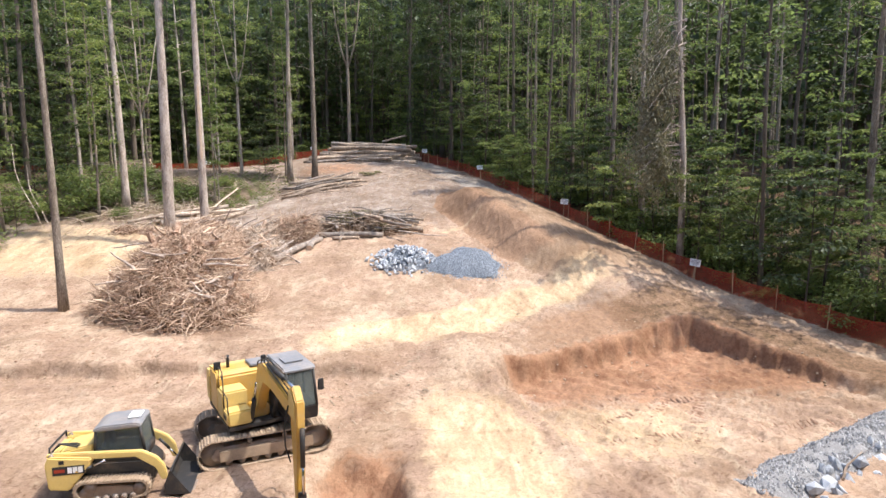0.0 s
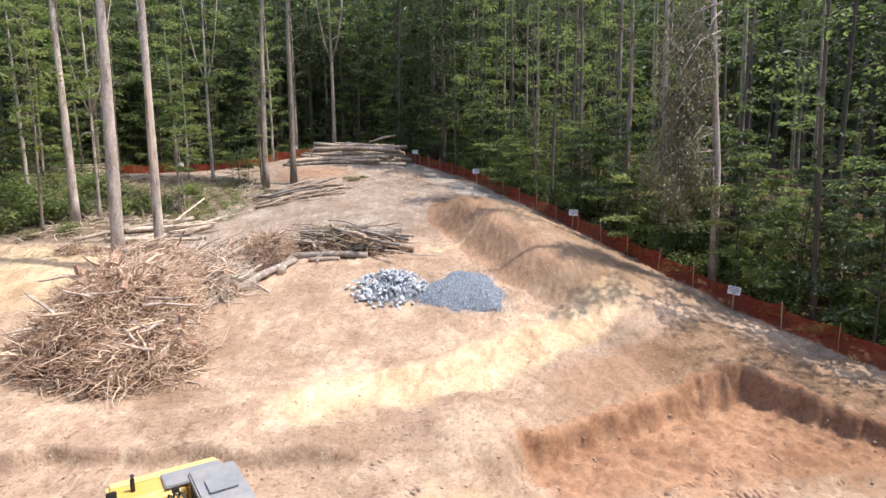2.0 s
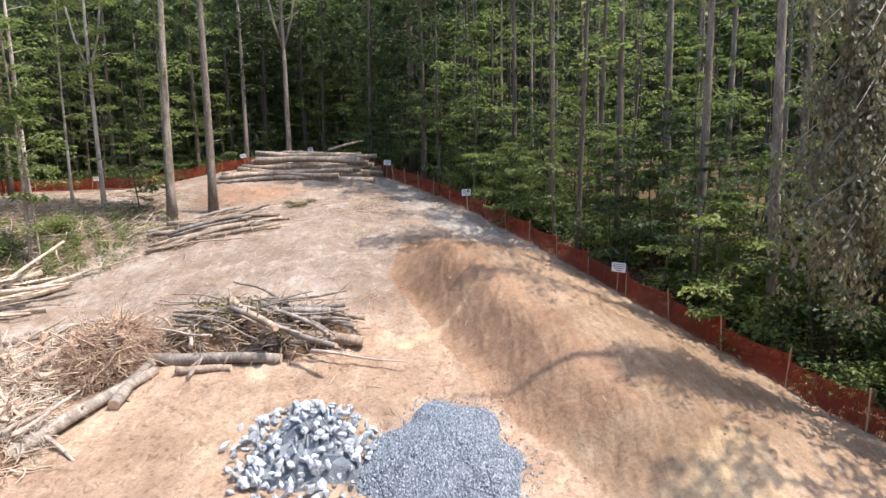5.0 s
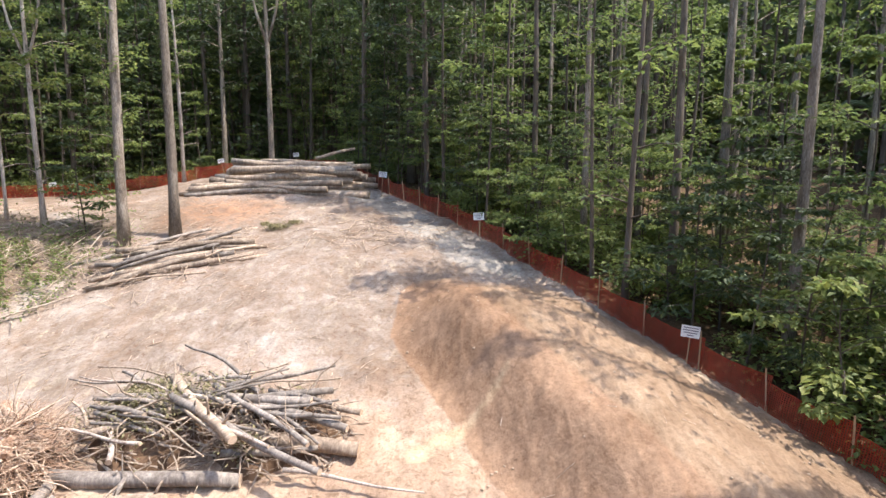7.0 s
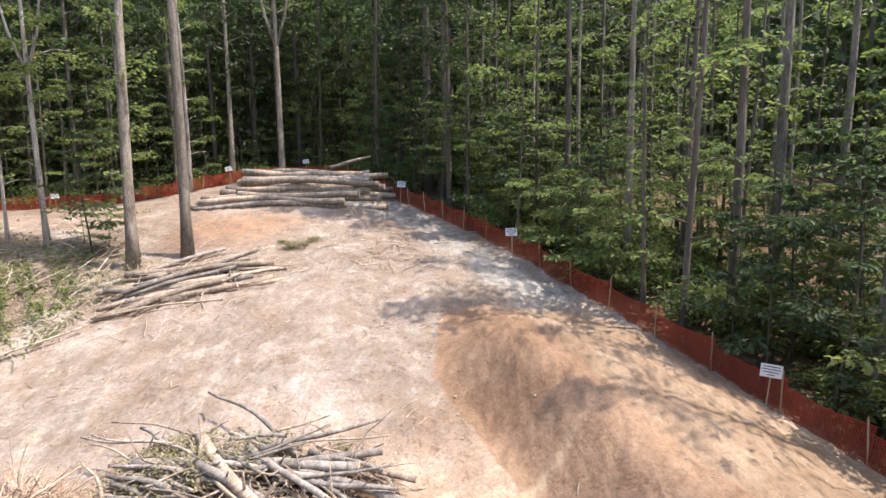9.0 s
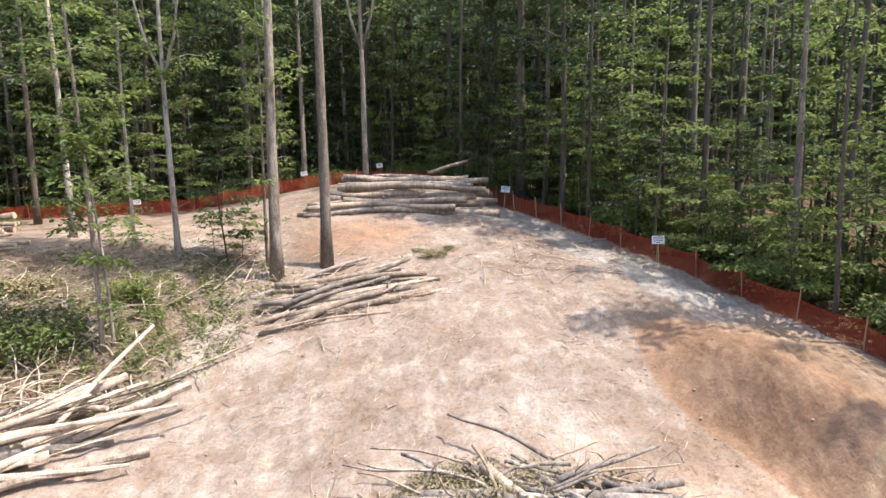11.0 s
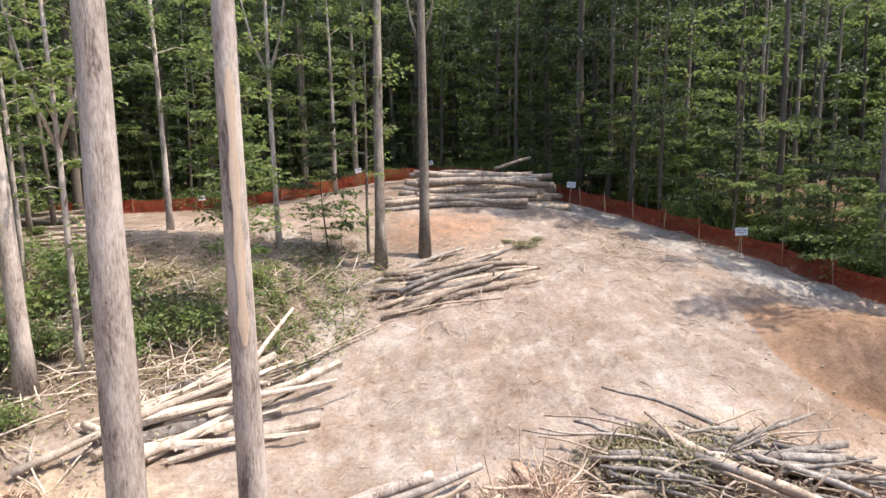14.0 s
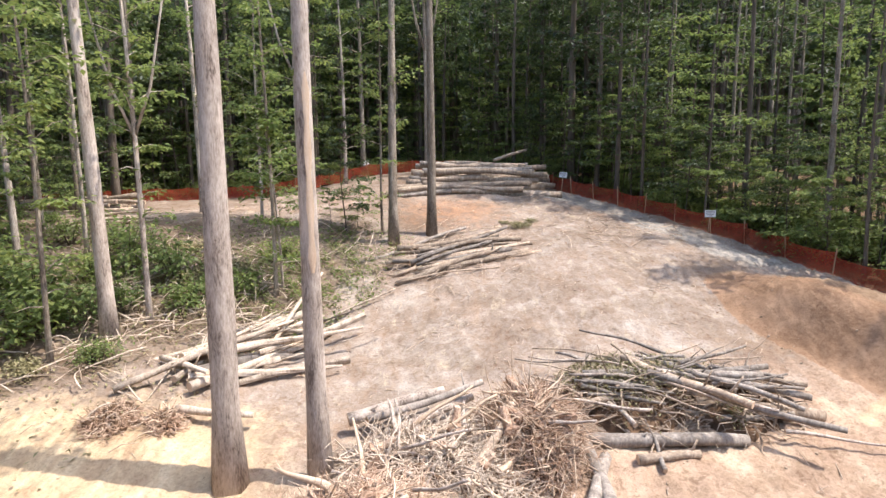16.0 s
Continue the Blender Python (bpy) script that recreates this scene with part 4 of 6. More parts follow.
def log_stack(seed, x, y, heading, rows, length, group, label, across=0.46, jitter=2.5, bark=M_LOG, spread=0.5, rad=(0.14, 0.24), wild=1.0, flat=0.0):
    """Logs side by side in layers. (x, y): the middle; rows: logs in each layer from the ground up."""
    rng = random.Random(seed)
    c, s = math.cos(radians(heading)), math.sin(radians(heading))
    top = 0.0
    for layer, count in enumerate(rows):
        for i in range(count):
            off = (i - (count - 1) / 2) * across + rng.uniform(-0.08, 0.08)
            ln = length * rng.uniform(0.72 - 0.35 * (flat > 0), 1.08)
            slide = rng.uniform(-spread, spread)
            h = heading + rng.gauss(0, jitter)
            ax, ay = x - s * off - c * (ln / 2 - slide), y + c * off - s * (ln / 2 - slide)
            r = rng.uniform(*rad)
            p = ground_pitch(ax, ay, h, ln) + rng.gauss(0, wild)
            z = gz(ax, ay) + r * 0.75 + layer * (rad[0] + rad[1]) * 0.78
            flip = rng.random() < 0.4
            ob = lay(log_mesh(ln, r * (0.7 if flip else 1), r * (1 if flip else 0.7 - 0.4 * (flat > 0)), seed * 100 + layer * 20 + i, bark if rng.random() < 0.75 else M_LOG_GREY, 0.03, rng.choice((0, 0, 1, 2)), 0.22 if flat else 0.07),
                (ax, ay, z), h, rng.uniform(0, 360), label, group, pitch=p)
            if rng.random() < flat:
                ob.matrix_basis = ob.matrix_basis @ Matrix.Diagonal((1, 1.35, 0.4, 1))


# the big stack at the head of the clearing
STACK = "brown felled trunk lying in the stacked log pile"
log_stack(11, -8.3, 70.8, 3.27, (13, 11, 8, 6, 3), 8.6, "logs of the big stack", STACK, 0.6, 4.5, spread=1.5, rad=(0.19, 0.3))
log_stack(12, -13.0, 67.69, 9.75, (5, 3), 5.2, "logs of the big stack", STACK, 0.5, 4.0, spread=0.6)
lay(log_mesh(3.2, 0.13, 0.1, 901, M_LOG), (-7.2, 71.61, gz(-7.2, 71.61) + 1.95), 25, 0, "brown felled trunk tipped up on the log pile", "logs of the big stack", pitch=14)
# the far stack on the other side of the clearing
log_stack(13, -37.2, 66.38, 0, (8, 6, 4), 9.5, "logs of the far stack", "dark felled trunk in a low stack before the wood", 0.48, 3.0, spread=1.2, rad=(0.13, 0.22))
log_stack(14, -31.0, 60.82, 6.52, (4, 1), 4.5, "logs of the far stack", "dark felled trunk in a low stack before the wood", 0.6, 9.0, spread=0.8, rad=(0.08, 0.14))
# the loose bundle below the two dark trees
log_stack(15, -11.5, 54.4, 14, (10, 8, 5, 2), 6.2, "logs of the loose bundle", "thin felled trunk in a loose bundle on bare soil", 0.42, 8.5, M_LOG, 1.3, (0.05, 0.17), 2.0)
lay(log_mesh(4.6, 0.17, 0.13, 902, M_LOG), (-11.8, 52.89, gz(-11.8, 52.89) + 0.12), 19, 20, "thick felled trunk at the front of a loose bundle", "logs of the loose bundle", pitch=ground_pitch(-11.8, 52.89, 19, 4.6))
# splintered trunks by the undergrowth
log_stack(16, -18.9, 46.6, 43.35, (12, 10, 6, 3), 6.0, "splintered trunks by the undergrowth", "pale splintered trunk stripped of its bark", 0.3, 15.0, M_SPLINT, 1.5, (0.06, 0.17), 3.5, 0.5)
for k, (x, y, h, ln, r, p) in enumerate(((-22.9, 42.67, 41, 5.85, 0.13, 9), (-21.3, 43.49, 70.55, 4.96, 0.13, 2), (-20.6, 41.86, -12.94, 2.64, 0.13, 2), (-22.2, 44.8, -36.05, 2.71, 0.12, 6),
                                         (-19.0, 46.11, 69.08, 5.05, 0.09, 20), (-20.6, 43, 48.86, 2.99, 0.17, 3), (-17.4, 48.89, 38.57, 4.14, 0.05, 6), (-20.2, 47.74, -9.75, 2.62, 0.11, 4))):
    lay(log_mesh(ln, r, r * 0.7, 920 + k, M_SPLINT, 0.03, 1), (x, y, gz(x, y) + r + 0.12), h, 0, "pale splintered trunk stripped of its bark", "splintered trunks by the undergrowth", pitch=p + ground_pitch(x, y, h, ln) * 0.6)


# ---- root heaps and brush ----
def heap_z(x, y, cx, cy, rx, ry, h):
    d = ((x - cx) / rx) ** 2 + ((y - cy) / ry) ** 2
    return h * max(0.0, 1 - d) ** 0.6


def core_mesh(name, cx, cy, rx, ry, h, seed, material, lump=0.16, power=0.6):
    """The earth and wood in the middle of a heap, lumpy."""
    s = Soup()
    rings, seg = 10, 28
    rng = random.Random(seed)
    for i in range(rings + 1):
        q = i / rings
        for k in range(seg):
            a = 6.2832 * k / seg
            w = 1 + 0.12 * math.sin(3 * a + seed) + 0.08 * math.sin(7 * a + 2 * seed)
            x, y = cx + math.cos(a) * rx * q * w, cy + math.sin(a) * ry * q * w
            s.v.append((x, y, gz(x, y) - (0.15 if i == rings else 0) + h * (1 - q * q) ** power * 0.84 + rng.uniform(-lump, lump) * (i < rings)))
    for i in range(rings):
        for k in range(seg):
            a, b = i * seg + k, i * seg + (k + 1) % seg
            s.f.append((a, a + seg, b + seg, b))
    return s.mesh(name, material)


def strands(s, rng, cx, cy, rx, ry, h, count, length, thick, lift=0.8, heading=None):
    """Bent roots and twigs that stick out of a heap."""
    for _ in range(count):
        a, q = rng.uniform(0, 6.283), math.sqrt(rng.random()) * 1.02
        x, y = cx + math.cos(a) * rx * q, cy + math.sin(a) * ry * q
        z = gz(x, y) + heap_z(x, y, cx, cy, rx, ry, h) * 0.93
        b = a + rng.gauss(0, 0.9) if heading is None else radians(heading) + rng.gauss(0, 0.45) + (math.pi if rng.random() < 0.4 else 0)
        ln = length * rng.uniform(0.35, 1.5)
        d = Vector((math.cos(b), math.sin(b), rng.uniform(-0.4, lift)))
        p = Vector((x, y, z)) - d * ln * 0.25
        pts, r = [p], thick * rng.uniform(0.4, 1.6)
        for k in range(4):
            d = (d + Vector((rng.gauss(0, 0.38), rng.gauss(0, 0.38), rng.gauss(-0.12, 0.34)))).normalized()
            p = p + d * ln / 4
            g = gz(p.x, p.y) + 0.03
            if p.z < g:
                p = Vector((p.x, p.y, g))
            pts.append(p)
        s.tube(pts, [r, r * 0.85, r * 0.65, r * 0.45, r * 0.2], 4 if r > 0.02 else 3, False)


def stump_mesh(seed, r, length):
    """A torn stump along +z with a ragged flare of root stubs."""
    rng = random.Random(seed)
    s = Soup()
    s.tube([(0, 0, length), (0.02, 0, length * 0.97), (0.04, 0, length * 0.5), (0, 0, 0.14), (0, 0, 0.02), (0, 0, -0.12)], [r * 0.6, r * 0.75, r * 0.8, r * 1.1, r * 1.7, r * 0.8], 13, True, 0.28, rng)
    return s.mesh("stump", M_ROOT)


def root_heap(name, label, lobes, fine, coarse, stumps, seed, limbs=0, skin=M_ROOT, reach=1.0):
    ob = tagged(empty(name), label, "root heap")
    rng = random.Random(seed)
    big, small = Soup(), Soup()
    for k, (cx, cy, rx, ry, h) in enumerate(lobes):
        part("earth_core", core_mesh("earth_core", cx, cy, rx * 0.84, ry * 0.84, h * 0.95, seed + k, M_ROOTSOIL), ob)
        share = rx * ry / sum(l[2] * l[3] for l in lobes)
        strands(small, rng, cx, cy, rx * 1.04, ry * 1.04, h, int(fine * share), 0.9 * reach, 0.014)
        strands(big, rng, cx, cy, rx, ry, h, int(coarse * share), 1.35 * reach, 0.03)
    tagged(part("fine_root_mat", small.mesh("fine_root_mat", skin), ob, "tangled fine tan roots"), kind="stuff")
    tagged(part("thick_root_mat", big.mesh("thick_root_mat", M_ROOT_PALE if skin == M_ROOT else skin, True), ob, "tangled thick bent roots"), kind="stuff")
    for k in range(stumps):
        cx, cy, rx, ry, h = lobes[k % len(lobes)]
        a, q = rng.uniform(0, 6.28), rng.uniform(0.2, 0.85)
        x, y = cx + rx * q * math.cos(a), cy + ry * q * math.sin(a)
        m = pose(x, y, gz(x, y) + heap_z(x, y, cx, cy, rx, ry, h) * 0.95, rng.uniform(0, 120), rng.uniform(-50, 50), rng.uniform(0, 360))
        part("stump", stump_mesh(seed + k, rng.uniform(0.1, 0.19), rng.uniform(0.3, 0.8)), ob, "", m)
    for k in range(limbs):
        cx, cy, rx, ry, h = lobes[k % len(lobes)]
        a, q = rng.uniform(0, 6.28), rng.uniform(0.3, 0.95)
        x, y = cx + rx * q * math.cos(a), cy + ry * q * math.sin(a)
        m = Matrix.Translation((x, y, gz(x, y) + heap_z(x, y, cx, cy, rx, ry, h) + 0.02)) @ Euler((rng.uniform(0, 6), radians(rng.uniform(-35, 25)), rng.uniform(0, 6.28))).to_matrix().to_4x4()
        part("limb", log_mesh(rng.uniform(1.0, 2.4), rng.uniform(0.04, 0.1), 0.03, seed + 50 + k, M_WOOD if k % 3 == 0 else M_BARK_PALE, 0.05, 2), ob, "", m)


root_heap("root_heap", "huge tangled heap of grubbed-out stumps and tan roots", [(-13.5, 29.92, 3.1, 4.2, 3.4), (-11.6, 27.8, 2.4, 2.78, 1.7), (-14.2, 33.9, 2.8, 3.2, 2.9), (-15.4, 29.27, 1.9, 2.6, 1.6)], 9000, 2300, 26, 31, 60)
root_heap("root_heap", "upturned stump mass of orange-brown roots beside the brush pile", [(-9.95, 39.73, 1.4, 1.88, 1.35)], 2400, 420, 5, 32, 3)
root_heap("root_heap", "grey splintered roots and bark strewn behind the big heap", [(-12.8, 38.26, 2.6, 2.45, 1.0), (-11.3, 35.32, 1.7, 1.96, 0.8)], 2600, 800, 12, 33, 34, M_SPLINT)
root_heap("root_clump", "small torn root clump on pale sand", [(-20.7, 41.37, 0.5, 0.65, 0.4)], 520, 60, 0, 34, reach=0.45)
root_heap("root_clump", "small torn root clump at the foot of a cut bank", [(-22.3, 41.37, 0.8, 0.9, 0.35)], 420, 50, 0, 35, reach=0.45)

# long trunks that lie along the root heap
LONG = "long crooked trunk with bark peeling, beside the root heap"
for k, (x, y, h, ln, r, p) in enumerate(((-11.9, 32.05, 60.3, 8.12, 0.23, 0), (-11.9, 33.19, 53.91, 4.68, 0.17, 0), (-11.2, 32.54, 64.46, 4.28, 0.10, 4), (-12.6, 33.19, 43.35, 4.05, 0.2, 3), (-12.3, 31.56, 67.58, 4.69, 0.08, 4),
                                         (-15.3, 39.57, 30.76, 4.59, 0.17, 3), (-14.6, 40.71, 19.16, 3.73, 0.13, 5), (-12.6, 36.62, 57.65, 4.3, 0.15, 10), (-15.2, 40.88, 22.18, 3.14, 0.2, 2), (-17.3, 35.97, -53.91, 2.86, 0.09, 2))):
    lay(log_mesh(ln, r, r * 0.72, 940 + k, (M_LOG_GREY, M_LOG, M_BARK_PALE)[k % 3], 0.04, 2), (x, y, gz(x, y) + r * 0.8 + (0.35 if k > 5 else 0)), h, 0, LONG, "trunks by the root heap", pitch=p + ground_pitch(x, y, h, ln))
BRUSH = "grey trunk at the foot of the brush pile"
for k, (x, y, h, ln, r, p, z) in enumerate(((-8.6, 39.73, -4.9, 4.61, 0.22, 0, 0), (-7.3, 38.83, 3.27, 1.75, 0.15, 0, 0), (-6.75, 38.34, 83.84, 1.21, 0.07, 12, 0.05), (-8.5, 37.11, 88.78, 2.78, 0.19, 0, 0), (-4.9, 40.71, -8.14, 3.62, 0.24, 0, 0.1),
                                            (-8.0, 41.86, -6.52, 5.42, 0.15, 0, 0.75), (-7.0, 42.84, -25.12, 5.95, 0.13, 0, 0.6), (-6.6, 42.35, -51.94, 4.09, 0.15, 4, 0.85), (-6.2, 41.2, -33.45, 5.11, 0.11, 0, 0.95), (-6.9, 41.2, 6.52, 4.82, 0.12, 0, 0.7),
                                            (-4.8, 42.35, -19.16, 3.73, 0.12, 0, 0.5), (-4.6, 39.89, 4.9, 2.31, 0.09, 0, 0.35), (-5.4, 42.02, -41, 3.98, 0.09, 0, 0.9), (-8.3, 40.71, 12.94, 3.25, 0.14, 0, 0.4))):
    lay(log_mesh(ln, r, r * 0.75, 960 + k, (M_LOG_GREY, M_LOG, M_LOG_GREY)[k % 3], 0.03, 2), (x, y, gz(x, y) + r * 0.85 + z), h, 40 * k, BRUSH if z < 0.2 else "weathered limb on top of the brush pile", "trunks of the brush pile", pitch=p + ground_pitch(x, y, h, ln))
lay(log_mesh(3.4, 0.06, 0.02, 981, M_BARK_PALE, 0.05, 2), (-3.0, 39.4, gz(-3.0, 39.4) + 0.35), -12, 0, "long bare pole poking out of the brush pile", "trunks of the brush pile", pitch=-4)


_br = random.Random(43)
for _k in range(46):
    _x, _y, _h, _l, _r = _br.uniform(-8.4, -3.4), _br.gauss(41.4, 0.85), _br.gauss(-12, 26) + (180 if _br.random() < 0.4 else 0), _br.uniform(0.9, 3.2), _br.uniform(0.03, 0.085)
    _z = 0.95 * max(0.0, 1 - ((_x + 6.0) / 3.6) ** 2 - ((_y - 41.4) / 2.4) ** 2) ** 0.6
    lay(log_mesh(_l, _r, _r * 0.55, 1100 + _k, (M_LOG_GREY, M_LOG, M_LOG_GREY, M_BARK_PALE)[_k % 4], 0.05, 2), (_x, _y, gz(_x, _y) + _z + _br.uniform(0.0, 0.15)), _h, 0,
        "weathered limb on top of the brush pile", "trunks of the brush pile", pitch=ground_pitch(_x, _y, _h, _l) + _br.gauss(0, 2.5))


def brush_pile():
    ob = tagged(empty("brush_pile"), "low heap of cut brush with wilting olive leaves", "brush pile")
    rng = random.Random(41)
    twig, leaves = Soup(), Soup()
    for cx, cy, rx, ry, h in ((-6.6, 41.53, 2.4, 1.96, 1.0), (-3.7, 41.04, 2.0, 1.64, 0.75)):
        part("earth_core", core_mesh("earth_core", cx, cy, rx * 0.85, ry * 0.85, h * 0.75, 7, M_ROOTSOIL), ob)
        strands(twig, rng, cx, cy, rx, ry, h, 170, 1.3, 0.028, 0.15, heading=-15)
        strands(twig, rng, cx, cy, rx, ry, h, 220, 0.8, 0.012, 0.7)
    for cx, cy, r, n in ((-7.4, 42.02, 1.3, 1300), (-6.3, 41.2, 1.2, 450), (-5.0, 42.18, 1.2, 260), (-3.2, 43, 0.35, 110), (-4.0, 40.06, 0.5, 160)):
        for _ in range(n):
            x, y = cx + rng.gauss(0, r * 0.5), cy + rng.gauss(0, r * 0.5)
            z = gz(x, y) + heap_z(x, y, -6.0, 41.4, 3.6, 2.3, 1.0) + rng.uniform(-0.05, 0.15)
            leaves.leaf(Vector((x, y, z)), Vector((rng.gauss(0, 1), rng.gauss(0, 1), rng.gauss(0, 0.6))).normalized(), Vector((0, 0.3, 1)), rng.uniform(0.06, 0.15), rng.uniform(0.04, 0.08))
    tagged(part("twig_tangle", twig.mesh("twig_tangle", M_LOG), ob, "brown tangled twigs"), kind="stuff")
    tagged(part("wilted_leaves", leaves.mesh("wilted_leaves", M_LEAF_DRY), ob, "wilting olive-brown leaves"), kind="stuff")


brush_pile()


# ---- stone and gravel ----
def rock_mesh(seed):
    rng = random.Random(seed)
    bm = bmesh.new()
    bmesh.ops.create_icosphere(bm, subdivisions=1, radius=1)
    for v in bm.verts:
        v.co *= rng.uniform(0.45, 1.25)
        v.co.x *= 1.25
        v.co.z *= 0.75
    me = bpy.data.meshes.new("rock")
    bm.to_mesh(me)
    bm.free()
    me.materials.append(M_STONE)
    return me


ROCKS = [rock_mesh(600 + k) for k in range(9)]


def rock(x, y, z, r, rng, label, group):
    ob = new("rock", ROCKS[rng.randrange(len(ROCKS))])
    ob.matrix_basis = pose(x, y, z, rng.uniform(0, 360), rng.uniform(0, 360), rng.uniform(0, 360)) @ Matrix.Diagonal((r, r * rng.uniform(0.7, 1.1), r * rng.uniform(0.7, 1.1), 1))
    return tagged(ob, label, "rock", group)


def stone_pile():
    rng = random.Random(51)
    cx, cy, rx, ry, h = -2.35, 34.99, 2.0, 1.96, 0.62
    for _ in range(235):
        a, q = rng.uniform(0, 6.283), math.sqrt(rng.random())
        x, y = cx + rx * q * math.cos(a), cy + ry * q * math.sin(a)
        z = gz(x, y) + heap_z(x, y, cx, cy, rx, ry, h) * (1 - 0.3 * rng.random() ** 3) + 0.03
        rock(x, y, z, rng.uniform(0.075, 0.16), rng, "broken pale blue-grey rock in a low pile", "rocks of the stone pile")
    s = core_mesh("rubble", cx, cy, rx * 0.8, ry * 0.8, h * 0.85, 3, M_GRAVEL)
    tagged(new("rubble", s), "grey rubble under the pale rock pile", "rubble", kind="stuff")
    for x, y, r in ((-4.6, 35.15, 0.2), (-3.9, 33.52, 0.12), (-3.0, 33.03, 0.13), (-1.8, 32.86, 0.1), (-4.4, 35.97, 0.12)):
        rock(x, y, gz(x, y) + r * 0.4, r, rng, "broken pale rock lying loose on sand", "rocks of the stone pile")


stone_pile()


def chips(rng, count, where, size, sink=0.3):
    """Small crushed stones, joined: too many to count."""
    s = Soup()
    for _ in range(count):
        x, y, z = where()
        r = size * rng.uniform(0.6, 1.6)
        a = rng.uniform(0, 6.28)
        c, d = math.cos(a) * r, math.sin(a) * r
        k = rng.uniform(0.5, 1.1) * r
        s.add([(x + c, y + d, z - r * sink), (x - d * 0.8, y + c * 0.8, z - r * sink), (x - c, y - d, z - r * sink), (x + d * 0.8, y - c * 0.8, z - r * sink), (x + rng.uniform(-0.3, 0.3) * r, y + rng.uniform(-0.3, 0.3) * r, z + k)],
              [(0, 1, 4), (1, 2, 4), (2, 3, 4), (3, 0, 4)])
    return s


def gravel_heap():
    rng = random.Random(52)
    cx, cy, rx, ry, h = 1.35, 34.58, 2.05, 2.1, 0.8
    ob = tagged(empty("gravel_heap"), "smooth mound of crushed blue-grey gravel on sand", "gravel heap")
    part("mound", core_mesh("mound", cx, cy, rx, ry, h, 4, M_GRAVEL, 0.03, 1.0), ob)

    def where():
        a, q = rng.uniform(0, 6.283), math.sqrt(rng.random()) * (1.0 if rng.random() < 0.86 else rng.uniform(1.0, 1.3))
        w = 1 + 0.12 * math.sin(3 * a + 4) + 0.08 * math.sin(7 * a + 8)
        x, y = cx + rx * q * w * math.cos(a), cy + ry * q * w * math.sin(a)
        return x, y, gz(x, y) + h * max(0, 1 - q * q) * 0.86 + 0.02
    tagged(part("crushed_stone", chips(rng, 20000, where, 0.03).mesh("crushed_stone", M_CHIP), ob), kind="stuff")


gravel_heap()


def stone_drain():
    """A strip of crushed stone in the pit with larger rocks along its near side."""
    rng = random.Random(53)
    (ax, ay), (bx, by) = (8.35, 14.55), (19.3, 21.34)
    dx, dy = (bx - ax) / 12.88, (by - ay) / 12.88
    ob = tagged(empty("gravel_strip"), "strip of crushed grey stone across the dug pit", "gravel")
    s = Soup()
    n, w = 40, [(-0.85, -0.08), (-0.62, 0.08), (-0.2, 0.16), (0.28, 0.16), (0.62, 0.06), (0.85, -0.08)]

    def top(t, u):
        x, y = ax + dx * t - dy * u, ay + dy * t + dx * u
        return x, y, gz(x, y) + float(np.interp(u, [a for a, b in w], [b for a, b in w])) * min(1, t / 1.2) + 0.03 * math.sin(t * 3.1 + u * 4)
    for i in range(n + 1):
        for u, _ in w:
            s.v.append(top(12.88 * i / n, u))
    for i in range(n):
        for k in range(5):
            s.f.append((i * 6 + k, i * 6 + k + 1, i * 6 + k + 7, i * 6 + k + 6))
    part("bed", s.mesh("bed", M_BED, True), ob)
    tagged(part("crushed_stone", chips(rng, 6500, lambda: top(12.88 * rng.random(), rng.uniform(-0.85, 0.85)), 0.045).mesh("crushed_stone", M_CHIP_GREY), ob), kind="stuff")
    for _ in range(62):
        t, u = rng.uniform(0.9, 12.6), rng.gauss(-1.0, 0.32)
        x, y, z = top(t, max(-2.1, min(-0.3, u)))
        rock(x, y, z + 0.06, rng.uniform(0.12, 0.27), rng, "large broken grey rock beside the stone strip", "rocks of the stone strip")
    lay(log_mesh(1.6, 0.04, 0.015, 990, M_LOG, 0.08, 3), (10.4, 14.55, gz(10.4, 14.55) + 0.35), 40, 0, "dark forked branch lying across grey rocks", "", "branch", pitch=10)


stone_drain()


# ---- machines ----
def loop_points(x0, x1, r, rise0=0.0, rise1=0.0, step=0.17):
    """Even points with headings round a belt over two wheels in the x-z plane; the wheels' centres may be lifted."""
    out = []
    c0, c1 = Vector((x0, r + rise0)), Vector((x1, r + rise1))
    path = []
    for k in range(25):
        a = math.pi * 1.5 + math.pi * k / 24
        path.append(c1 + Vector((math.cos(a), math.sin(a))) * r)
    for k in range(25):
        a = math.pi / 2 + math.pi * k / 24
        path.append(c0 + Vector((math.cos(a), math.sin(a))) * r)
    if rise0 or rise1:
        path = [Vector((x1 - 0.35, 0))] + path + [Vector((x0 + 0.35, 0))]
    path.append(path[0])
    total = sum((b - a).length for a, b in zip(path, path[1:]))
    n = int(total / step)
    want, acc, i = 0.0, 0.0, 0
    for k in range(n):
        s = total * k / n
        while acc + (path[i + 1] - path[i]).length < s:
            acc += (path[i + 1] - path[i]).length
            i += 1
        d = (path[i + 1] - path[i]).normalized()
        p = path[i] + d * (s - acc)
        out.append((p.x, p.y, math.degrees(math.atan2(d.y, d.x))))
    return out, path


def cylinder_y(name, x, z, r, y0, y1, material, sides=20):
    return tube_mesh(name, [(x, y0, z), (x, y1, z)], r, material, sides)


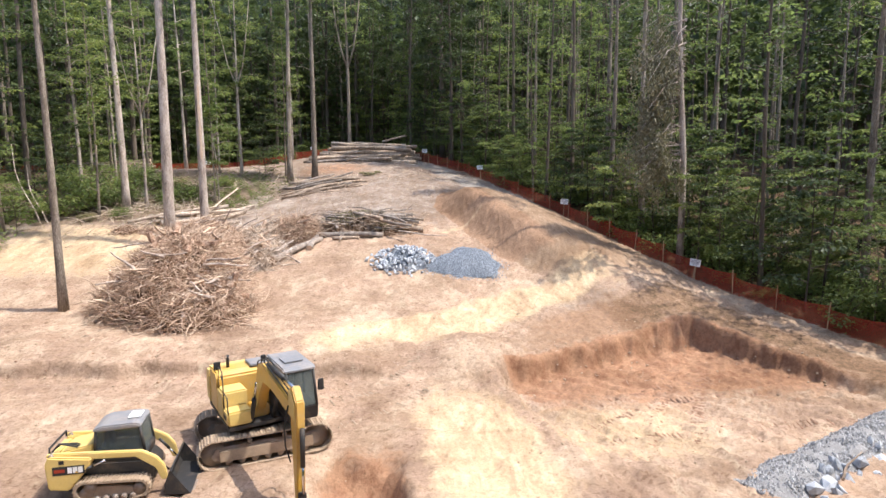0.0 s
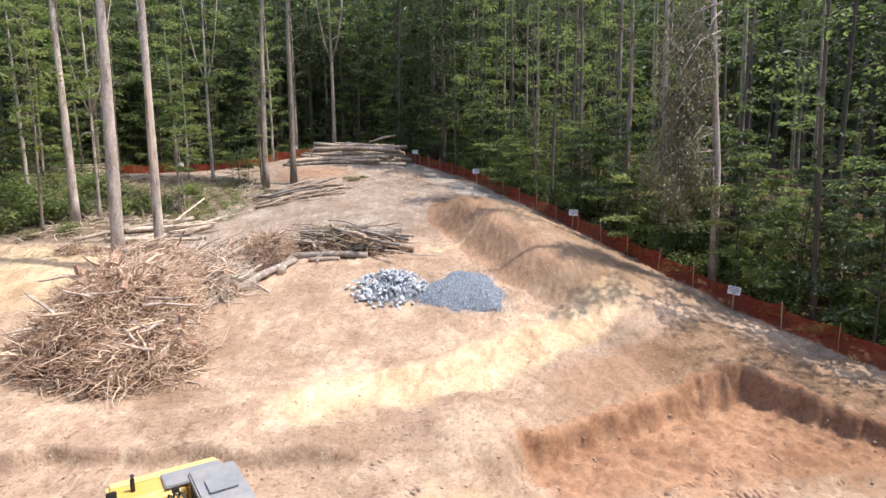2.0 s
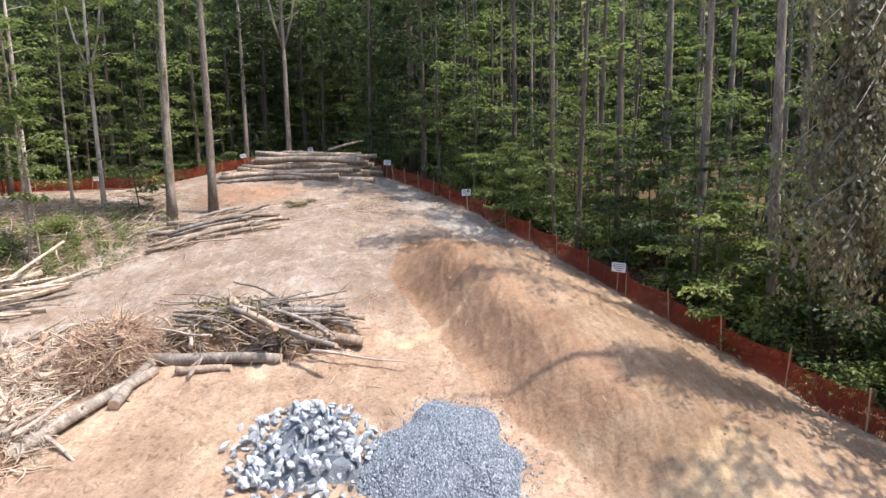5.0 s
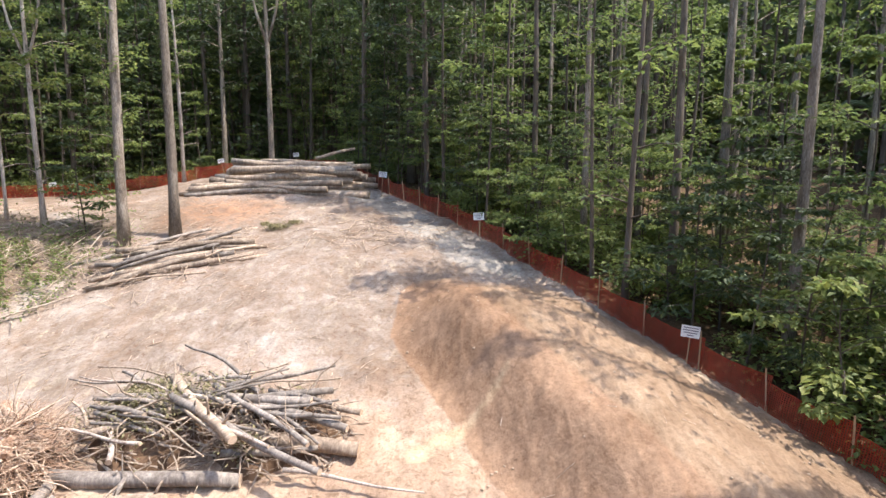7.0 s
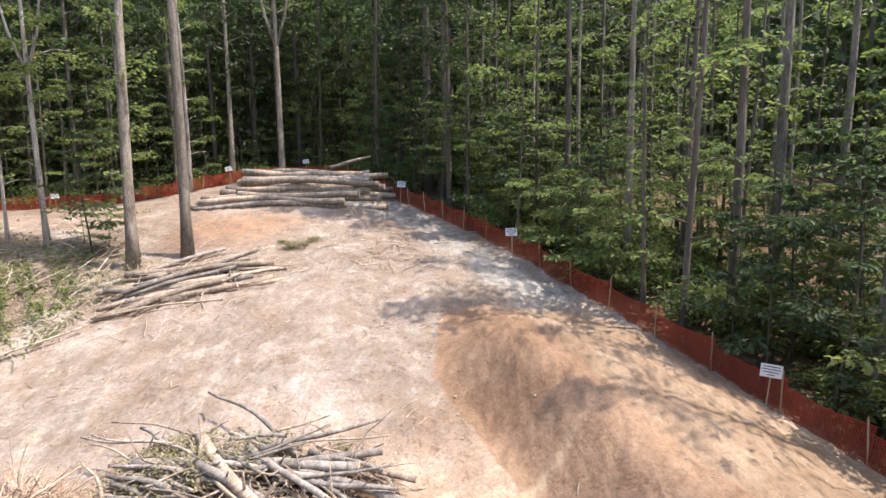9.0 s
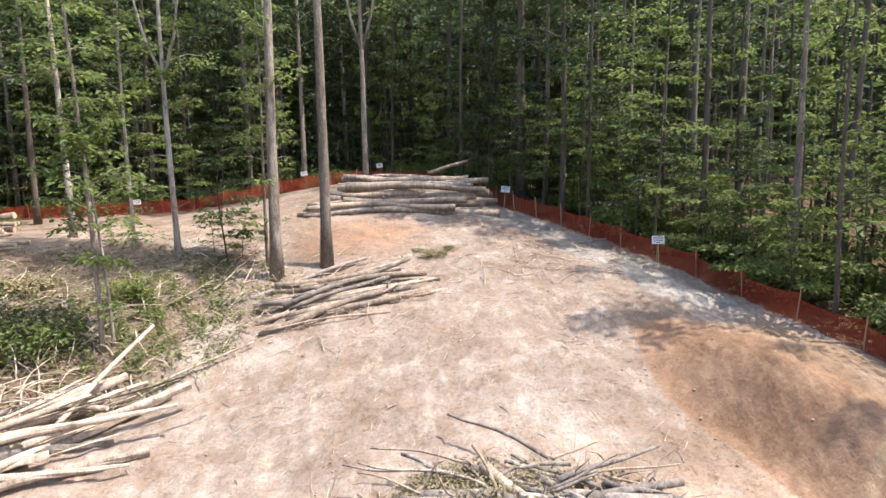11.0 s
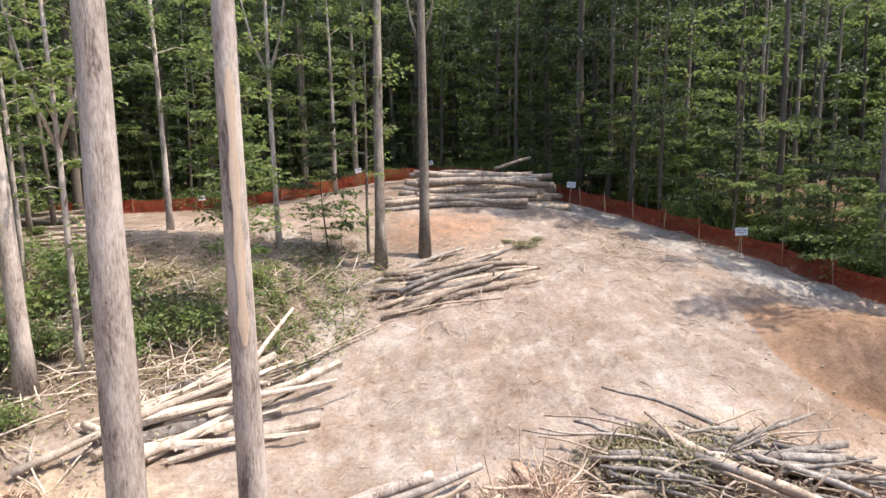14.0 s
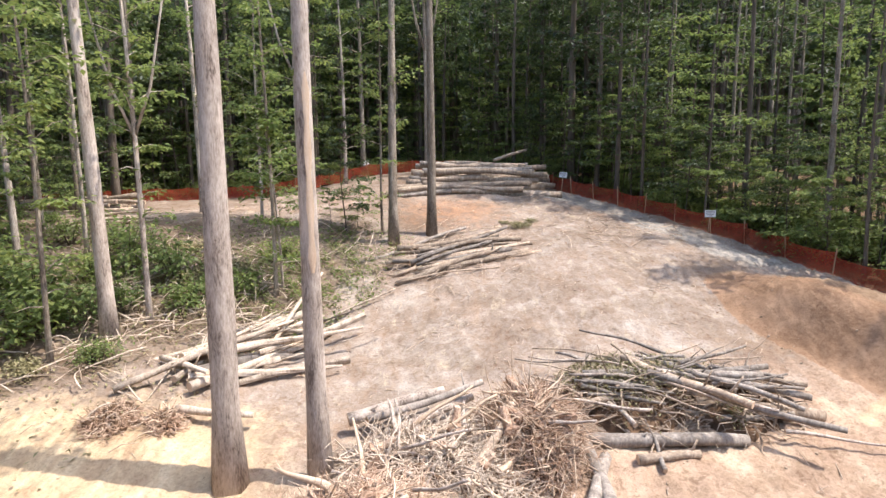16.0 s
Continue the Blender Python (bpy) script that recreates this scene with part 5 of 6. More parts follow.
def ram(parent, name, a, b, r):
    """A hydraulic ram from a to b: barrel, with its bright rod."""
    a, b = Vector(a), Vector(b)
    barrel = part(name, tube_mesh(name, [a, a.lerp(b, 0.58)], r, M_BLACK, 12), parent, "black hydraulic cylinder")
    part("rod", tube_mesh("rod", [a.lerp(b, 0.56), b], r * 0.55, M_CHROME, 10), barrel, "bright steel rod")


def pane(name, quad, parent):
    """A thin sheet of glass on four corners."""
    q = [Vector(p) for p in quad]
    n = (q[1] - q[0]).cross(q[2] - q[0]).normalized() * 0.008
    me = bevelled(name, [p for p in q] + [p + n for p in q], [(0, 1, 2, 3), (7, 6, 5, 4), (0, 1, 5, 4), (1, 2, 6, 5), (2, 3, 7, 6), (3, 0, 4, 7)], M_GLASS, 0)
    ob = part(name, me, parent, "dark tinted glass")
    ob.visible_shadow = False
    return ob


def lettered_plate(parent, x0, x1, y, z0, z1):
    """A dark plate with pale plain blocks and a bright wedge in place of the maker's marks."""
    pl = part("decal_plate", box_mesh("decal_plate", x0, x1, y - 0.004, y, z0, z1, M_BLACK, 0), parent, "black decal with pale blocks")
    w = (x1 - x0)
    part("decal_block", box_mesh("decal_block", x0 + 0.05 * w, x0 + 0.38 * w, y - 0.008, y - 0.0045, z0 + 0.3 * (z1 - z0), z0 + 0.68 * (z1 - z0), M_NET, 0), pl)
    for k in range(3):
        part("decal_block", box_mesh("decal_block", x0 + (0.47 + 0.165 * k) * w, x0 + (0.61 + 0.165 * k) * w, y - 0.008, y - 0.0045, z0 + 0.16 * (z1 - z0), z0 + 0.84 * (z1 - z0), M_WHITE, 0), pl)
    part("decal_wedge", prism_mesh("decal_wedge", [(x0 + 0.68 * w, z0 + 0.14 * (z1 - z0)), (x0 + 0.8 * w, z0 + 0.14 * (z1 - z0)), (x0 + 0.74 * w, z0 + 0.42 * (z1 - z0))], y - 0.012, y - 0.0085, M_YELLOW, 0), pl)


def build_excavator():
    base = (-5.4, 16.7, -0.75)
    ex = tagged(empty("excavator", pose(*base, 0, 0, 24.5) @ Matrix.Diagonal((0.94, 0.94, 0.95, 1))), "yellow crawler excavator with dusty tracks parked on bare soil", "excavator")
    shoe_me = prism_mesh("shoe", [(-0.082, 0), (0.082, 0), (0.082, 0.025), (0.06, 0.03), (0.05, 0.058), (0.03, 0.058), (0.022, 0.03), (-0.03, 0.03), (-0.04, 0.05), (-0.06, 0.05), (-0.07, 0.025), (-0.082, 0.02)], -0.3, 0.3, M_TRACK, 0)
    pts, path = loop_points(-1.5, 1.5, 0.40)
    for side in (-1, 1):
        y = side * 1.02
        tr = part("track", prism_mesh("track", [(-1.5, 0.18), (1.5, 0.18), (1.6, 0.36), (1.45, 0.58), (-1.45, 0.58), (-1.6, 0.36)], -0.17, 0.17, M_STEEL, 0.03), ex, "muddy steel crawler track", pose(0, y, 0))
        for x, z, a in pts:
            part("shoe", shoe_me, tr, "", Matrix.Translation((x, 0, z)) @ Euler((0, radians(-a), 0)).to_matrix().to_4x4() @ pose(0, 0, 0, 180))
        for x, r in ((-1.5, 0.34), (1.5, 0.34)):
            part("idler_wheel" if x > 0 else "sprocket", cylinder_y("wheel", x, 0.40, r, -0.1, 0.1, M_STEEL), tr)
        for k in range(7):
            part("roller", cylinder_y("roller", -1.1 + 0.367 * k, 0.15, 0.105, -0.22, 0.22, M_STEEL, 12), tr)
        for k in (-0.5, 0.5):
            part("carrier_roller", cylinder_y("carrier_roller", k, 0.67, 0.07, -0.22, 0.22, M_STEEL, 10), tr)
        part("frame_rail", box_mesh("frame_rail", -1.35, 1.35, -0.25, 0.25, 0.17, 0.5, M_TRACK, 0.02), tr)
    part("undercarriage", prism_mesh("undercarriage", [(-0.9, 0.45), (0.9, 0.45), (0.6, 0.78), (-0.6, 0.78)], -0.9, 0.9, M_BLACK, 0.04), ex, "dark steel undercarriage")
    part("slew_ring", tube_mesh("slew_ring", [(0, 0, 0.76), (0, 0, 0.98)], 0.62, M_BLACK, 28), ex)
    turn = pose(0, 0, 0, 0, 0, -57 - 24.5)

    def up(name, me, label="", parent=None):
        return part(name, me, parent or ex, label, None if parent else turn)
    up("deck", box_mesh("deck", -1.65, 1.0, -1.2, 1.25, 0.98, 1.10, M_BLACK, 0.02), "dark deck plate")
    cw = [(-1.82, 1.12), (-1.25, 1.08), (-1.25, 2.28), (-1.6, 2.30), (-1.76, 2.2), (-1.84, 1.7)]
    up("counterweight", prism_mesh("counterweight", cw, -1.24, 1.24, M_CREAM, 0.09), "heavy rounded yellow counterweight")
    up("engine_hood", prism_mesh("engine_hood", [(-1.24, 1.12), (-0.32, 1.12), (-0.32, 2.22), (-0.5, 2.34), (-1.24, 2.34)], -1.22, 0.28, M_YELLOW, 0.05), "yellow engine hood")
    up("hood_grille", box_mesh("hood_grille", -1.15, -0.45, -0.15, 1.15, 2.35, 2.42, M_ROOFGREY, 0.02), "grey engine cover")
    up("side_door", box_mesh("side_door", -1.2, -0.36, 0.3, 1.23, 1.12, 2.33, M_YELLOW, 0.04))
    up("fuel_tank", box_mesh("fuel_tank", -0.3, 0.42, -1.23, -0.5, 1.12, 1.98, M_CREAM, 0.05), "faded yellow fuel tank")
    tb = up("tool_box", box_mesh("tool_box", 0.44, 1.0, -1.23, -0.52, 1.12, 1.55, M_CREAM, 0.05), "faded yellow tool box with step")
    part("step_plate", box_mesh("step_plate", 0.5, 0.8, -1.242, -1.232, 1.28, 1.40, M_BLACK, 0), tb)
    up("exhaust_stack", tube_mesh("exhaust_stack", [(-0.85, -0.75, 2.3), (-0.85, -0.75, 2.62), (-0.8, -0.75, 2.72)], 0.05, M_BLACK, 10), "black exhaust pipe")
    for k, pts_r in enumerate(([(-0.2, -1.18, 1.95), (-0.2, -1.18, 2.6), (0.3, -1.18, 2.6), (0.35, -1.18, 1.98)], [(0.45, -1.2, 1.5), (0.42, -1.2, 2.35), (0.2, -1.2, 2.45)], [(0.95, -1.2, 1.5), (0.98, -1.22, 2.0), (0.5, -1.2, 2.0)])):
        up("handrail", tube_mesh("handrail", pts_r, 0.018, M_BLACK, 8), "thin dark handrail")
    up("mirror", box_mesh("mirror", -0.28, -0.2, -1.3, -1.1, 2.5, 2.75, M_BLACK, 0.02), "black rear-view mirror")
    # cab
    cab = up("cab", prism_mesh("cab", [(-0.3, 1.12), (1.62, 1.12), (1.7, 1.55), (-0.3, 1.55)], 0.34, 1.26, M_BLACK, 0.03), "black operator cab with tinted windows")
    part("cab_roof", prism_mesh("cab_roof", [(-0.34, 2.56), (1.42, 2.53), (1.5, 2.60), (1.3, 2.68), (-0.25, 2.72), (-0.36, 2.66)], 0.3, 1.3, M_ROOFGREY, 0.035), cab, "dusty grey cab roof")
    part("roof_hatch", box_mesh("roof_hatch", 0.35, 0.95, 0.5, 1.1, 2.70, 2.735, M_ROOFGREY, 0.02), cab)
    for x0, x1, y in ((1.68, 1.42, 0.38), (1.68, 1.42, 1.22), (-0.26, -0.28, 0.38), (-0.26, -0.28, 1.22), (0.55, 0.55, 1.22), (0.55, 0.55, 0.38)):
        part("pillar", tube_mesh("pillar", [(x0, y, 1.5), (x1, y, 2.58)], 0.04, M_BLACK, 8), cab)
    pane("front_pane", [(1.66, 0.4, 1.56), (1.66, 1.2, 1.56), (1.42, 1.2, 2.55), (1.42, 0.4, 2.55)], cab)
    pane("side_pane", [(-0.24, 0.36, 1.56), (0.52, 0.36, 1.56), (0.52, 0.36, 2.56), (-0.24, 0.36, 2.56)], cab)
    pane("side_pane", [(0.58, 0.36, 1.56), (1.63, 0.36, 1.56), (1.4, 0.36, 2.55), (0.58, 0.36, 2.56)], cab)
    pane("door_pane", [(-0.24, 1.24, 1.56), (1.63, 1.24, 1.56), (1.4, 1.24, 2.55), (-0.24, 1.24, 2.56)], cab)
    part("seat", prism_mesh("seat", [(0.0, 1.5), (0.55, 1.5), (0.55, 1.66), (0.18, 1.68), (0.1, 2.3), (-0.02, 2.3)], 0.55, 1.05, M_BLACK, 0.04), cab, "black operator seat")
    part("cab_mirror", box_mesh("cab_mirror", 1.5, 1.56, 1.32, 1.5, 1.9, 2.25, M_BLACK, 0.02), cab)
    # boom
    boom_line = [(0.35, 1.42), (0.62, 1.30), (1.05, 1.95), (1.45, 2.42), (2.3, 2.42), (4.0, 2.18), (4.08, 2.42), (3.9, 2.62), (2.2, 2.86), (1.35, 2.98), (0.95, 2.86), (0.55, 2.1)]
    boom = up("boom", prism_mesh("boom", boom_line, -0.30, -0.02, M_YELLOW, 0.03), "curved yellow boom")
    part("boom_foot", box_mesh("boom_foot", 0.1, 0.62, -0.42, 0.1, 1.1, 1.45, M_YELLOW, 0.03), boom)
    for y in (-0.52, 0.14):
        ram(boom, "lift_ram", (0.85, y, 1.15), (1.55, y, 2.5), 0.065)
    ram(boom, "stick_ram", (1.6, -0.16, 2.98), (3.85, -0.16, 2.95), 0.075)
    for k in range(3):
        y = -0.26 + 0.1 * k
        part("hose", tube_mesh("hose", [(0.6, y, 1.9), (0.85, y, 2.9), (1.3, y, 3.08), (2.2, y, 2.95), (3.3, y, 2.78), (3.75, y, 2.68)], 0.02, M_HOSE, 6), boom)
    part("work_light", box_mesh("work_light", 0.98, 1.08, -0.22, -0.08, 3.0, 3.12, M_BLACK, 0.02), boom, "black work light")
    # stick and bucket
    stick_line = [(3.72, 2.98), (3.92, 3.05), (4.16, 2.72), (4.2, 2.1), (4.02, -0.3), (3.84, -0.33), (3.72, 2.1), (3.66, 2.5)]
    stick = up("stick", prism_mesh("stick", stick_line, -0.27, -0.05, M_YELLOW, 0.03), "yellow dipper stick hanging down")
    for y in (-0.29, -0.03):
        part("side_plate", prism_mesh("side_plate", [(3.68, 2.3), (4.1, 2.2), (4.12, 2.62), (3.85, 2.95), (3.7, 2.9)], y - 0.012, y + 0.012, M_CREAM, 0.005), stick)
    ram(stick, "bucket_ram", (4.28, -0.16, 2.05), (4.2, -0.16, 0.3), 0.065)
    part("link", box_mesh("link", 3.95, 4.2, -0.25, -0.07, 0.1, 0.3, M_BLACK, 0.02), stick)
    part("hose", tube_mesh("hose", [(3.7, 0.0, 2.5), (3.5, 0.04, 2.0), (3.42, 0.04, 1.5), (3.62, 0.0, 1.1), (3.78, 0.0, 0.9)], 0.022, M_HOSE, 6), stick)
    part("hose", tube_mesh("hose", [(3.72, -0.32, 2.5), (3.46, -0.36, 1.9), (3.5, -0.36, 1.35), (3.76, -0.32, 1.0)], 0.022, M_HOSE, 6), stick)
    bk = up("bucket", prism_mesh("bucket", [(3.75, -0.2), (4.05, -0.2), (4.2, -0.55), (4.05, -1.0), (3.6, -1.12), (3.2, -0.95), (3.25, -0.85), (3.7, -0.8)], -0.55, 0.22, M_STEEL, 0.03), "worn steel digging bucket in the trench")
    for k in range(5):
        part("tooth", box_mesh("tooth", 3.02, 3.26, -0.52 + 0.165 * k, -0.44 + 0.165 * k, -0.96, -0.9, M_STEEL, 0.01), bk)


build_excavator()


def build_loader():
    ld = tagged(empty("track_loader", pose(-8.22, 14.3, -0.77, 0, 0, 13) @ Matrix.Diagonal((0.87, 0.87, 0.9, 1))), "compact yellow track loader with dusty rubber tracks and black bucket", "track loader")
    pts, path = loop_points(-0.78, 0.66, 0.24, 0.18, 0.10, 0.1)
    lug = box_mesh("lug", -0.03, 0.03, -0.21, 0.21, 0, 0.035, M_TRACK, 0.006)
    for side in (-1, 1):
        y = side * 0.78
        ring = [(p.x, p.y) for p in path[:-1]]
        n = len(ring)
        cx, cz = -0.05, 0.33
        inner = [(cx + (x - cx) * 0.93, cz + (z - cz) * 0.86) for x, z in ring]
        v = [(x, yy, z) for yy in (-0.21, 0.21) for x, z in ring + inner]
        f = []
        for i in range(n):
            j = (i + 1) % n
            f += [(i, j, 2 * n + j, 2 * n + i), (n + i, n + j, 3 * n + j, 3 * n + i), (i, j, n + j, n + i), (2 * n + i, 2 * n + j, 3 * n + j, 3 * n + i)]
        tr = part("track", bevelled("track", v, f, M_TRACK, 0), ld, "dusty rubber track", pose(0, y, 0))
        for x, z, a in pts:
            part("lug", lug, tr, "", Matrix.Translation((x, 0, z)) @ Euler((0, radians(-a), 0)).to_matrix().to_4x4() @ pose(0, 0, 0, 180))
        part("track_frame", prism_mesh("track_frame", [(-0.6, 0.14), (0.58, 0.14), (0.62, 0.34), (0.1, 0.44), (-0.6, 0.5), (-0.74, 0.4)], -0.1, 0.1, M_TRACK, 0.02), tr)
        part("drive_sprocket", cylinder_y("drive_sprocket", -0.6, 0.48, 0.15, -0.18, 0.18, M_STEEL, 16), tr)
        for x in (-0.72, 0.64):
            part("idler_wheel", cylinder_y("idler_wheel", x, 0.32, 0.17, -0.16, 0.16, M_STEEL, 16), tr)
        for k in range(5):
            part("roller", cylinder_y("roller", -0.46 + 0.23 * k, 0.13, 0.09, -0.18, 0.18, M_STEEL, 12), tr)
    part("body", prism_mesh("body", [(-1.45, 0.42), (0.95, 0.36), (1.0, 0.7), (0.75, 0.95), (-0.5, 1.0), (-1.5, 1.05)], -0.54, 0.54, M_BLACK, 0.04), ld, "dark lower body")
    for side in (-1, 1):
        y = side * 0.72
        tw = part("rear_tower", prism_mesh("rear_tower", [(-1.66, 0.5), (-1.15, 0.42), (-0.6, 1.05), (-0.55, 1.28), (-1.62, 1.42), (-1.72, 1.2)], y - 0.17, y + 0.17, M_CREAM, 0.04), ld, "yellow rear side panel")
        if side < 0:
            lettered_plate(tw, -1.52, -0.72, y - 0.172, 0.9, 1.14)
            part("vent", box_mesh("vent", -1.35, -1.22, y - 0.178, y - 0.171, 1.2, 1.3, M_BLACK, 0), tw)
        arm = part("lift_arm", prism_mesh("lift_arm", [(-1.66, 1.32), (-1.55, 1.26), (0.55, 1.16), (1.05, 0.80), (1.2, 0.42), (1.36, 0.44), (1.3, 0.82), (1.1, 1.1), (0.72, 1.32), (-1.5, 1.46), (-1.7, 1.44)], y - 0.07, y + 0.07, M_CREAM, 0.025), ld, "yellow lift arm")
        ram(arm, "lift_ram", (-1.05, y + side * 0.12, 0.85), (-0.2, y + side * 0.12, 1.18), 0.045)
        ram(arm, "tilt_ram", (0.9, side * 0.48, 1.1), (1.35, side * 0.48, 0.55), 0.04)
        part("pivot", cylinder_y("pivot", -1.56, 1.38, 0.08, y - 0.1, y + 0.1, M_STEEL, 14), arm)
    part("engine_door", box_mesh("engine_door", -1.72, -1.45, -0.55, 0.55, 0.5, 1.35, M_CREAM, 0.04), ld, "faded yellow engine door")
    part("engine_cover", prism_mesh("engine_cover", [(-1.5, 1.2), (-0.62, 1.2), (-0.62, 1.52), (-1.4, 1.38)], -0.5, 0.5, M_CREAM, 0.03), ld, "pale dusty engine cover")
    for k in range(3):
        part("hose", tube_mesh("hose", [(-1.6, -0.6 + 0.1 * k, 1.45), (-1.45, -0.5 + 0.1 * k, 1.62 - 0.04 * k), (-1.1, -0.45 + 0.1 * k, 1.5), (-0.8, -0.42 + 0.1 * k, 1.35)], 0.022, M_HOSE, 6), ld)
    part("guard_bar", tube_mesh("guard_bar", [(-1.66, -0.6, 1.4), (-1.66, -0.6, 1.55), (-1.66, 0.6, 1.55), (-1.66, 0.6, 1.4)], 0.03, M_BLACK, 8), ld)
    cab = part("cab", prism_mesh("cab", [(-0.62, 1.0), (0.78, 0.95), (0.8, 1.2), (-0.62, 1.22)], -0.5, 0.5, M_BLACK, 0.03), ld, "black cab with tinted side windows")
    part("cab_roof", prism_mesh("cab_roof", [(-0.56, 1.86), (0.66, 1.9), (0.7, 1.98), (0.5, 2.05), (-0.35, 2.02), (-0.6, 1.92)], -0.56, 0.56, M_ROOFGREY, 0.04), cab, "dusty grey cab roof")
    part("roof_lamp", box_mesh("roof_lamp", 0.25, 0.6, -0.2, 0.3, 2.055, 2.09, M_WHITE, 0.02), cab, "pale roof plate")
    for x0, x1 in ((0.74, 0.64), (-0.58, -0.5)):
        for y in (-0.49, 0.49):
            part("pillar", tube_mesh("pillar", [(x0, y, 1.15), (x1, y, 1.9)], 0.045, M_BLACK, 8), cab)
    for y in (-0.49, 0.49):
        pane("side_pane", [(-0.54, y, 1.2), (0.70, y, 1.2), (0.62, y, 1.88), (-0.48, y, 1.86)], cab)
    pane("front_pane", [(0.74, -0.46, 1.0), (0.74, 0.46, 1.0), (0.65, 0.46, 1.88), (0.65, -0.46, 1.88)], cab)
    part("seat", prism_mesh("seat", [(-0.35, 1.15), (0.15, 1.15), (0.15, 1.3), (-0.2, 1.32), (-0.28, 1.75), (-0.38, 1.75)], -0.25, 0.25, M_BLACK, 0.03), cab)
    # bucket with its back, floor and sides
    bk = part("bucket", prism_mesh("bucket", [(1.32, 0.06), (2.0, 0.02), (2.0, 0.05), (1.42, 0.12), (1.36, 0.3), (1.5, 0.72), (1.46, 0.74), (1.3, 0.34)], -0.98, 0.98, M_BLACK, 0.006), ld, "black loader bucket with bare steel edge")
    for y in (-0.97, 0.97):
        part("side_plate", prism_mesh("side_plate", [(1.33, 0.06), (1.98, 0.03), (1.5, 0.72), (1.34, 0.36)], y - 0.012, y + 0.012, M_BLACK, 0.004), bk)
    part("cutting_edge", box_mesh("cutting_edge", 1.86, 2.06, -0.98, 0.98, 0.0, 0.022, M_STEEL, 0.004), bk, "bare steel cutting edge")


build_loader()


# ---- undergrowth and litter in the clearing ----
def slash():
    """Cut twigs, bark strips and leaves strewn by the undergrowth and over the soil."""
    rng = random.Random(61)
    twig, leaf, clod, dark = Soup(), Soup(), Soup(), Soup()

    def lie(x, y, ln, r, lift=0.03):
        a = rng.uniform(0, 6.28)
        pts = []
        for k in range(3):
            px, py = x + math.cos(a) * ln * (k - 1) / 2 + rng.gauss(0, ln * 0.04), y + math.sin(a) * ln * (k - 1) / 2 + rng.gauss(0, ln * 0.04)
            pts.append((px, py, gz(px, py) + r + lift * rng.random()))
        twig.tube(pts, [r, r * 0.8, r * 0.4], 4, False)
    for _ in range(210):
        cx, cy, spread = rng.uniform(-16, -1.2), rng.uniform(37.6, 72), rng.uniform(0.15, 0.9)
        for _k in range(int(rng.uniform(1, 9))):
            lie(cx + rng.gauss(0, spread), cy + rng.gauss(0, spread), rng.uniform(0.08, 0.6), rng.uniform(0.006, 0.02), 0.02)
    for _ in range(260):
        lie(rng.uniform(-24, 9), rng.uniform(22, 41), rng.uniform(0.1, 0.5), rng.uniform(0.006, 0.013))
    for _ in range(800):
        x, y = rng.gauss(-21.5, 4.2), rng.gauss(51.5, 4.9)
        if x < np.interp(y, [32.7, 39.2, 44.1, 50.7, 58.9, 65.4], [-23.5, -21.5, -19.5, -15.5, -12.5, -24]) + 0.6:
            lie(x, y, rng.uniform(0.3, 1.5), rng.uniform(0.008, 0.022), 0.3)
    for _ in range(160):
        x, y = rng.gauss(-1.6, 2.2), rng.gauss(57.6, 1.5)
        lie(x, y, rng.uniform(0.4, 1.6), rng.uniform(0.01, 0.025), 0.12)
    for _ in range(240):
        x, y = rng.gauss(-12.2, 2.6), rng.gauss(54.6, 1.6)
        lie(x, y, rng.uniform(0.4, 1.8), rng.uniform(0.01, 0.025), 0.35)
    for _ in range(6000):
        x, y = rng.gauss(-22, 4.4), rng.gauss(51.5, 5.2)
        if x < np.interp(y, [32.7, 39.2, 44.1, 50.7, 58.9, 65.4], [-23.5, -21.5, -19.5, -15.5, -12.5, -24]):
            leaf.leaf(Vector((x, y, gz(x, y) + rng.random() ** 2 * 0.6)), Vector((rng.gauss(0, 1), rng.gauss(0, 1), rng.gauss(0, 0.5))).normalized(), Vector((0, 0.2, 1)), rng.uniform(0.1, 0.22), rng.uniform(0.06, 0.12))
    for _ in range(6500):
        x, y = rng.uniform(-24, 16), rng.uniform(15.5, 72)
        if edge_distance(x, y) > -0.4:
            continue
        near_cut = (abs(y - 22.2) < 1.6 and x < 2) or (abs(pit_depth(np.array(x), np.array(y))[0]) < 0.8) or (abs(x - np.interp(y, [36, 41.7, 46.1, 49.7], [3.4, 1.0, -0.7, -0.4])) < 0.7 and y < 50.7)
        if not near_cut and rng.random() < 0.75:
            continue
        r = rng.uniform(0.012, 0.06) * (0.95 if near_cut else 0.75)
        z = gz(x, y)
        v = [(x + r * math.cos(t) * rng.uniform(0.7, 1.2), y + r * math.sin(t) * rng.uniform(0.7, 1.2), z + h) for h in (-0.02, r * 0.5) for t in (0.3, 1.6, 2.8, 4.1, 5.3)] + [(x, y, z + r * 0.9)]
        (dark if rng.random() < 0.12 else clod).add(v, [(i, (i + 1) % 5, 5 + (i + 1) % 5, 5 + i) for i in range(5)] + [(5 + i, 5 + (i + 1) % 5, 10) for i in range(5)])
    cover = Soup()
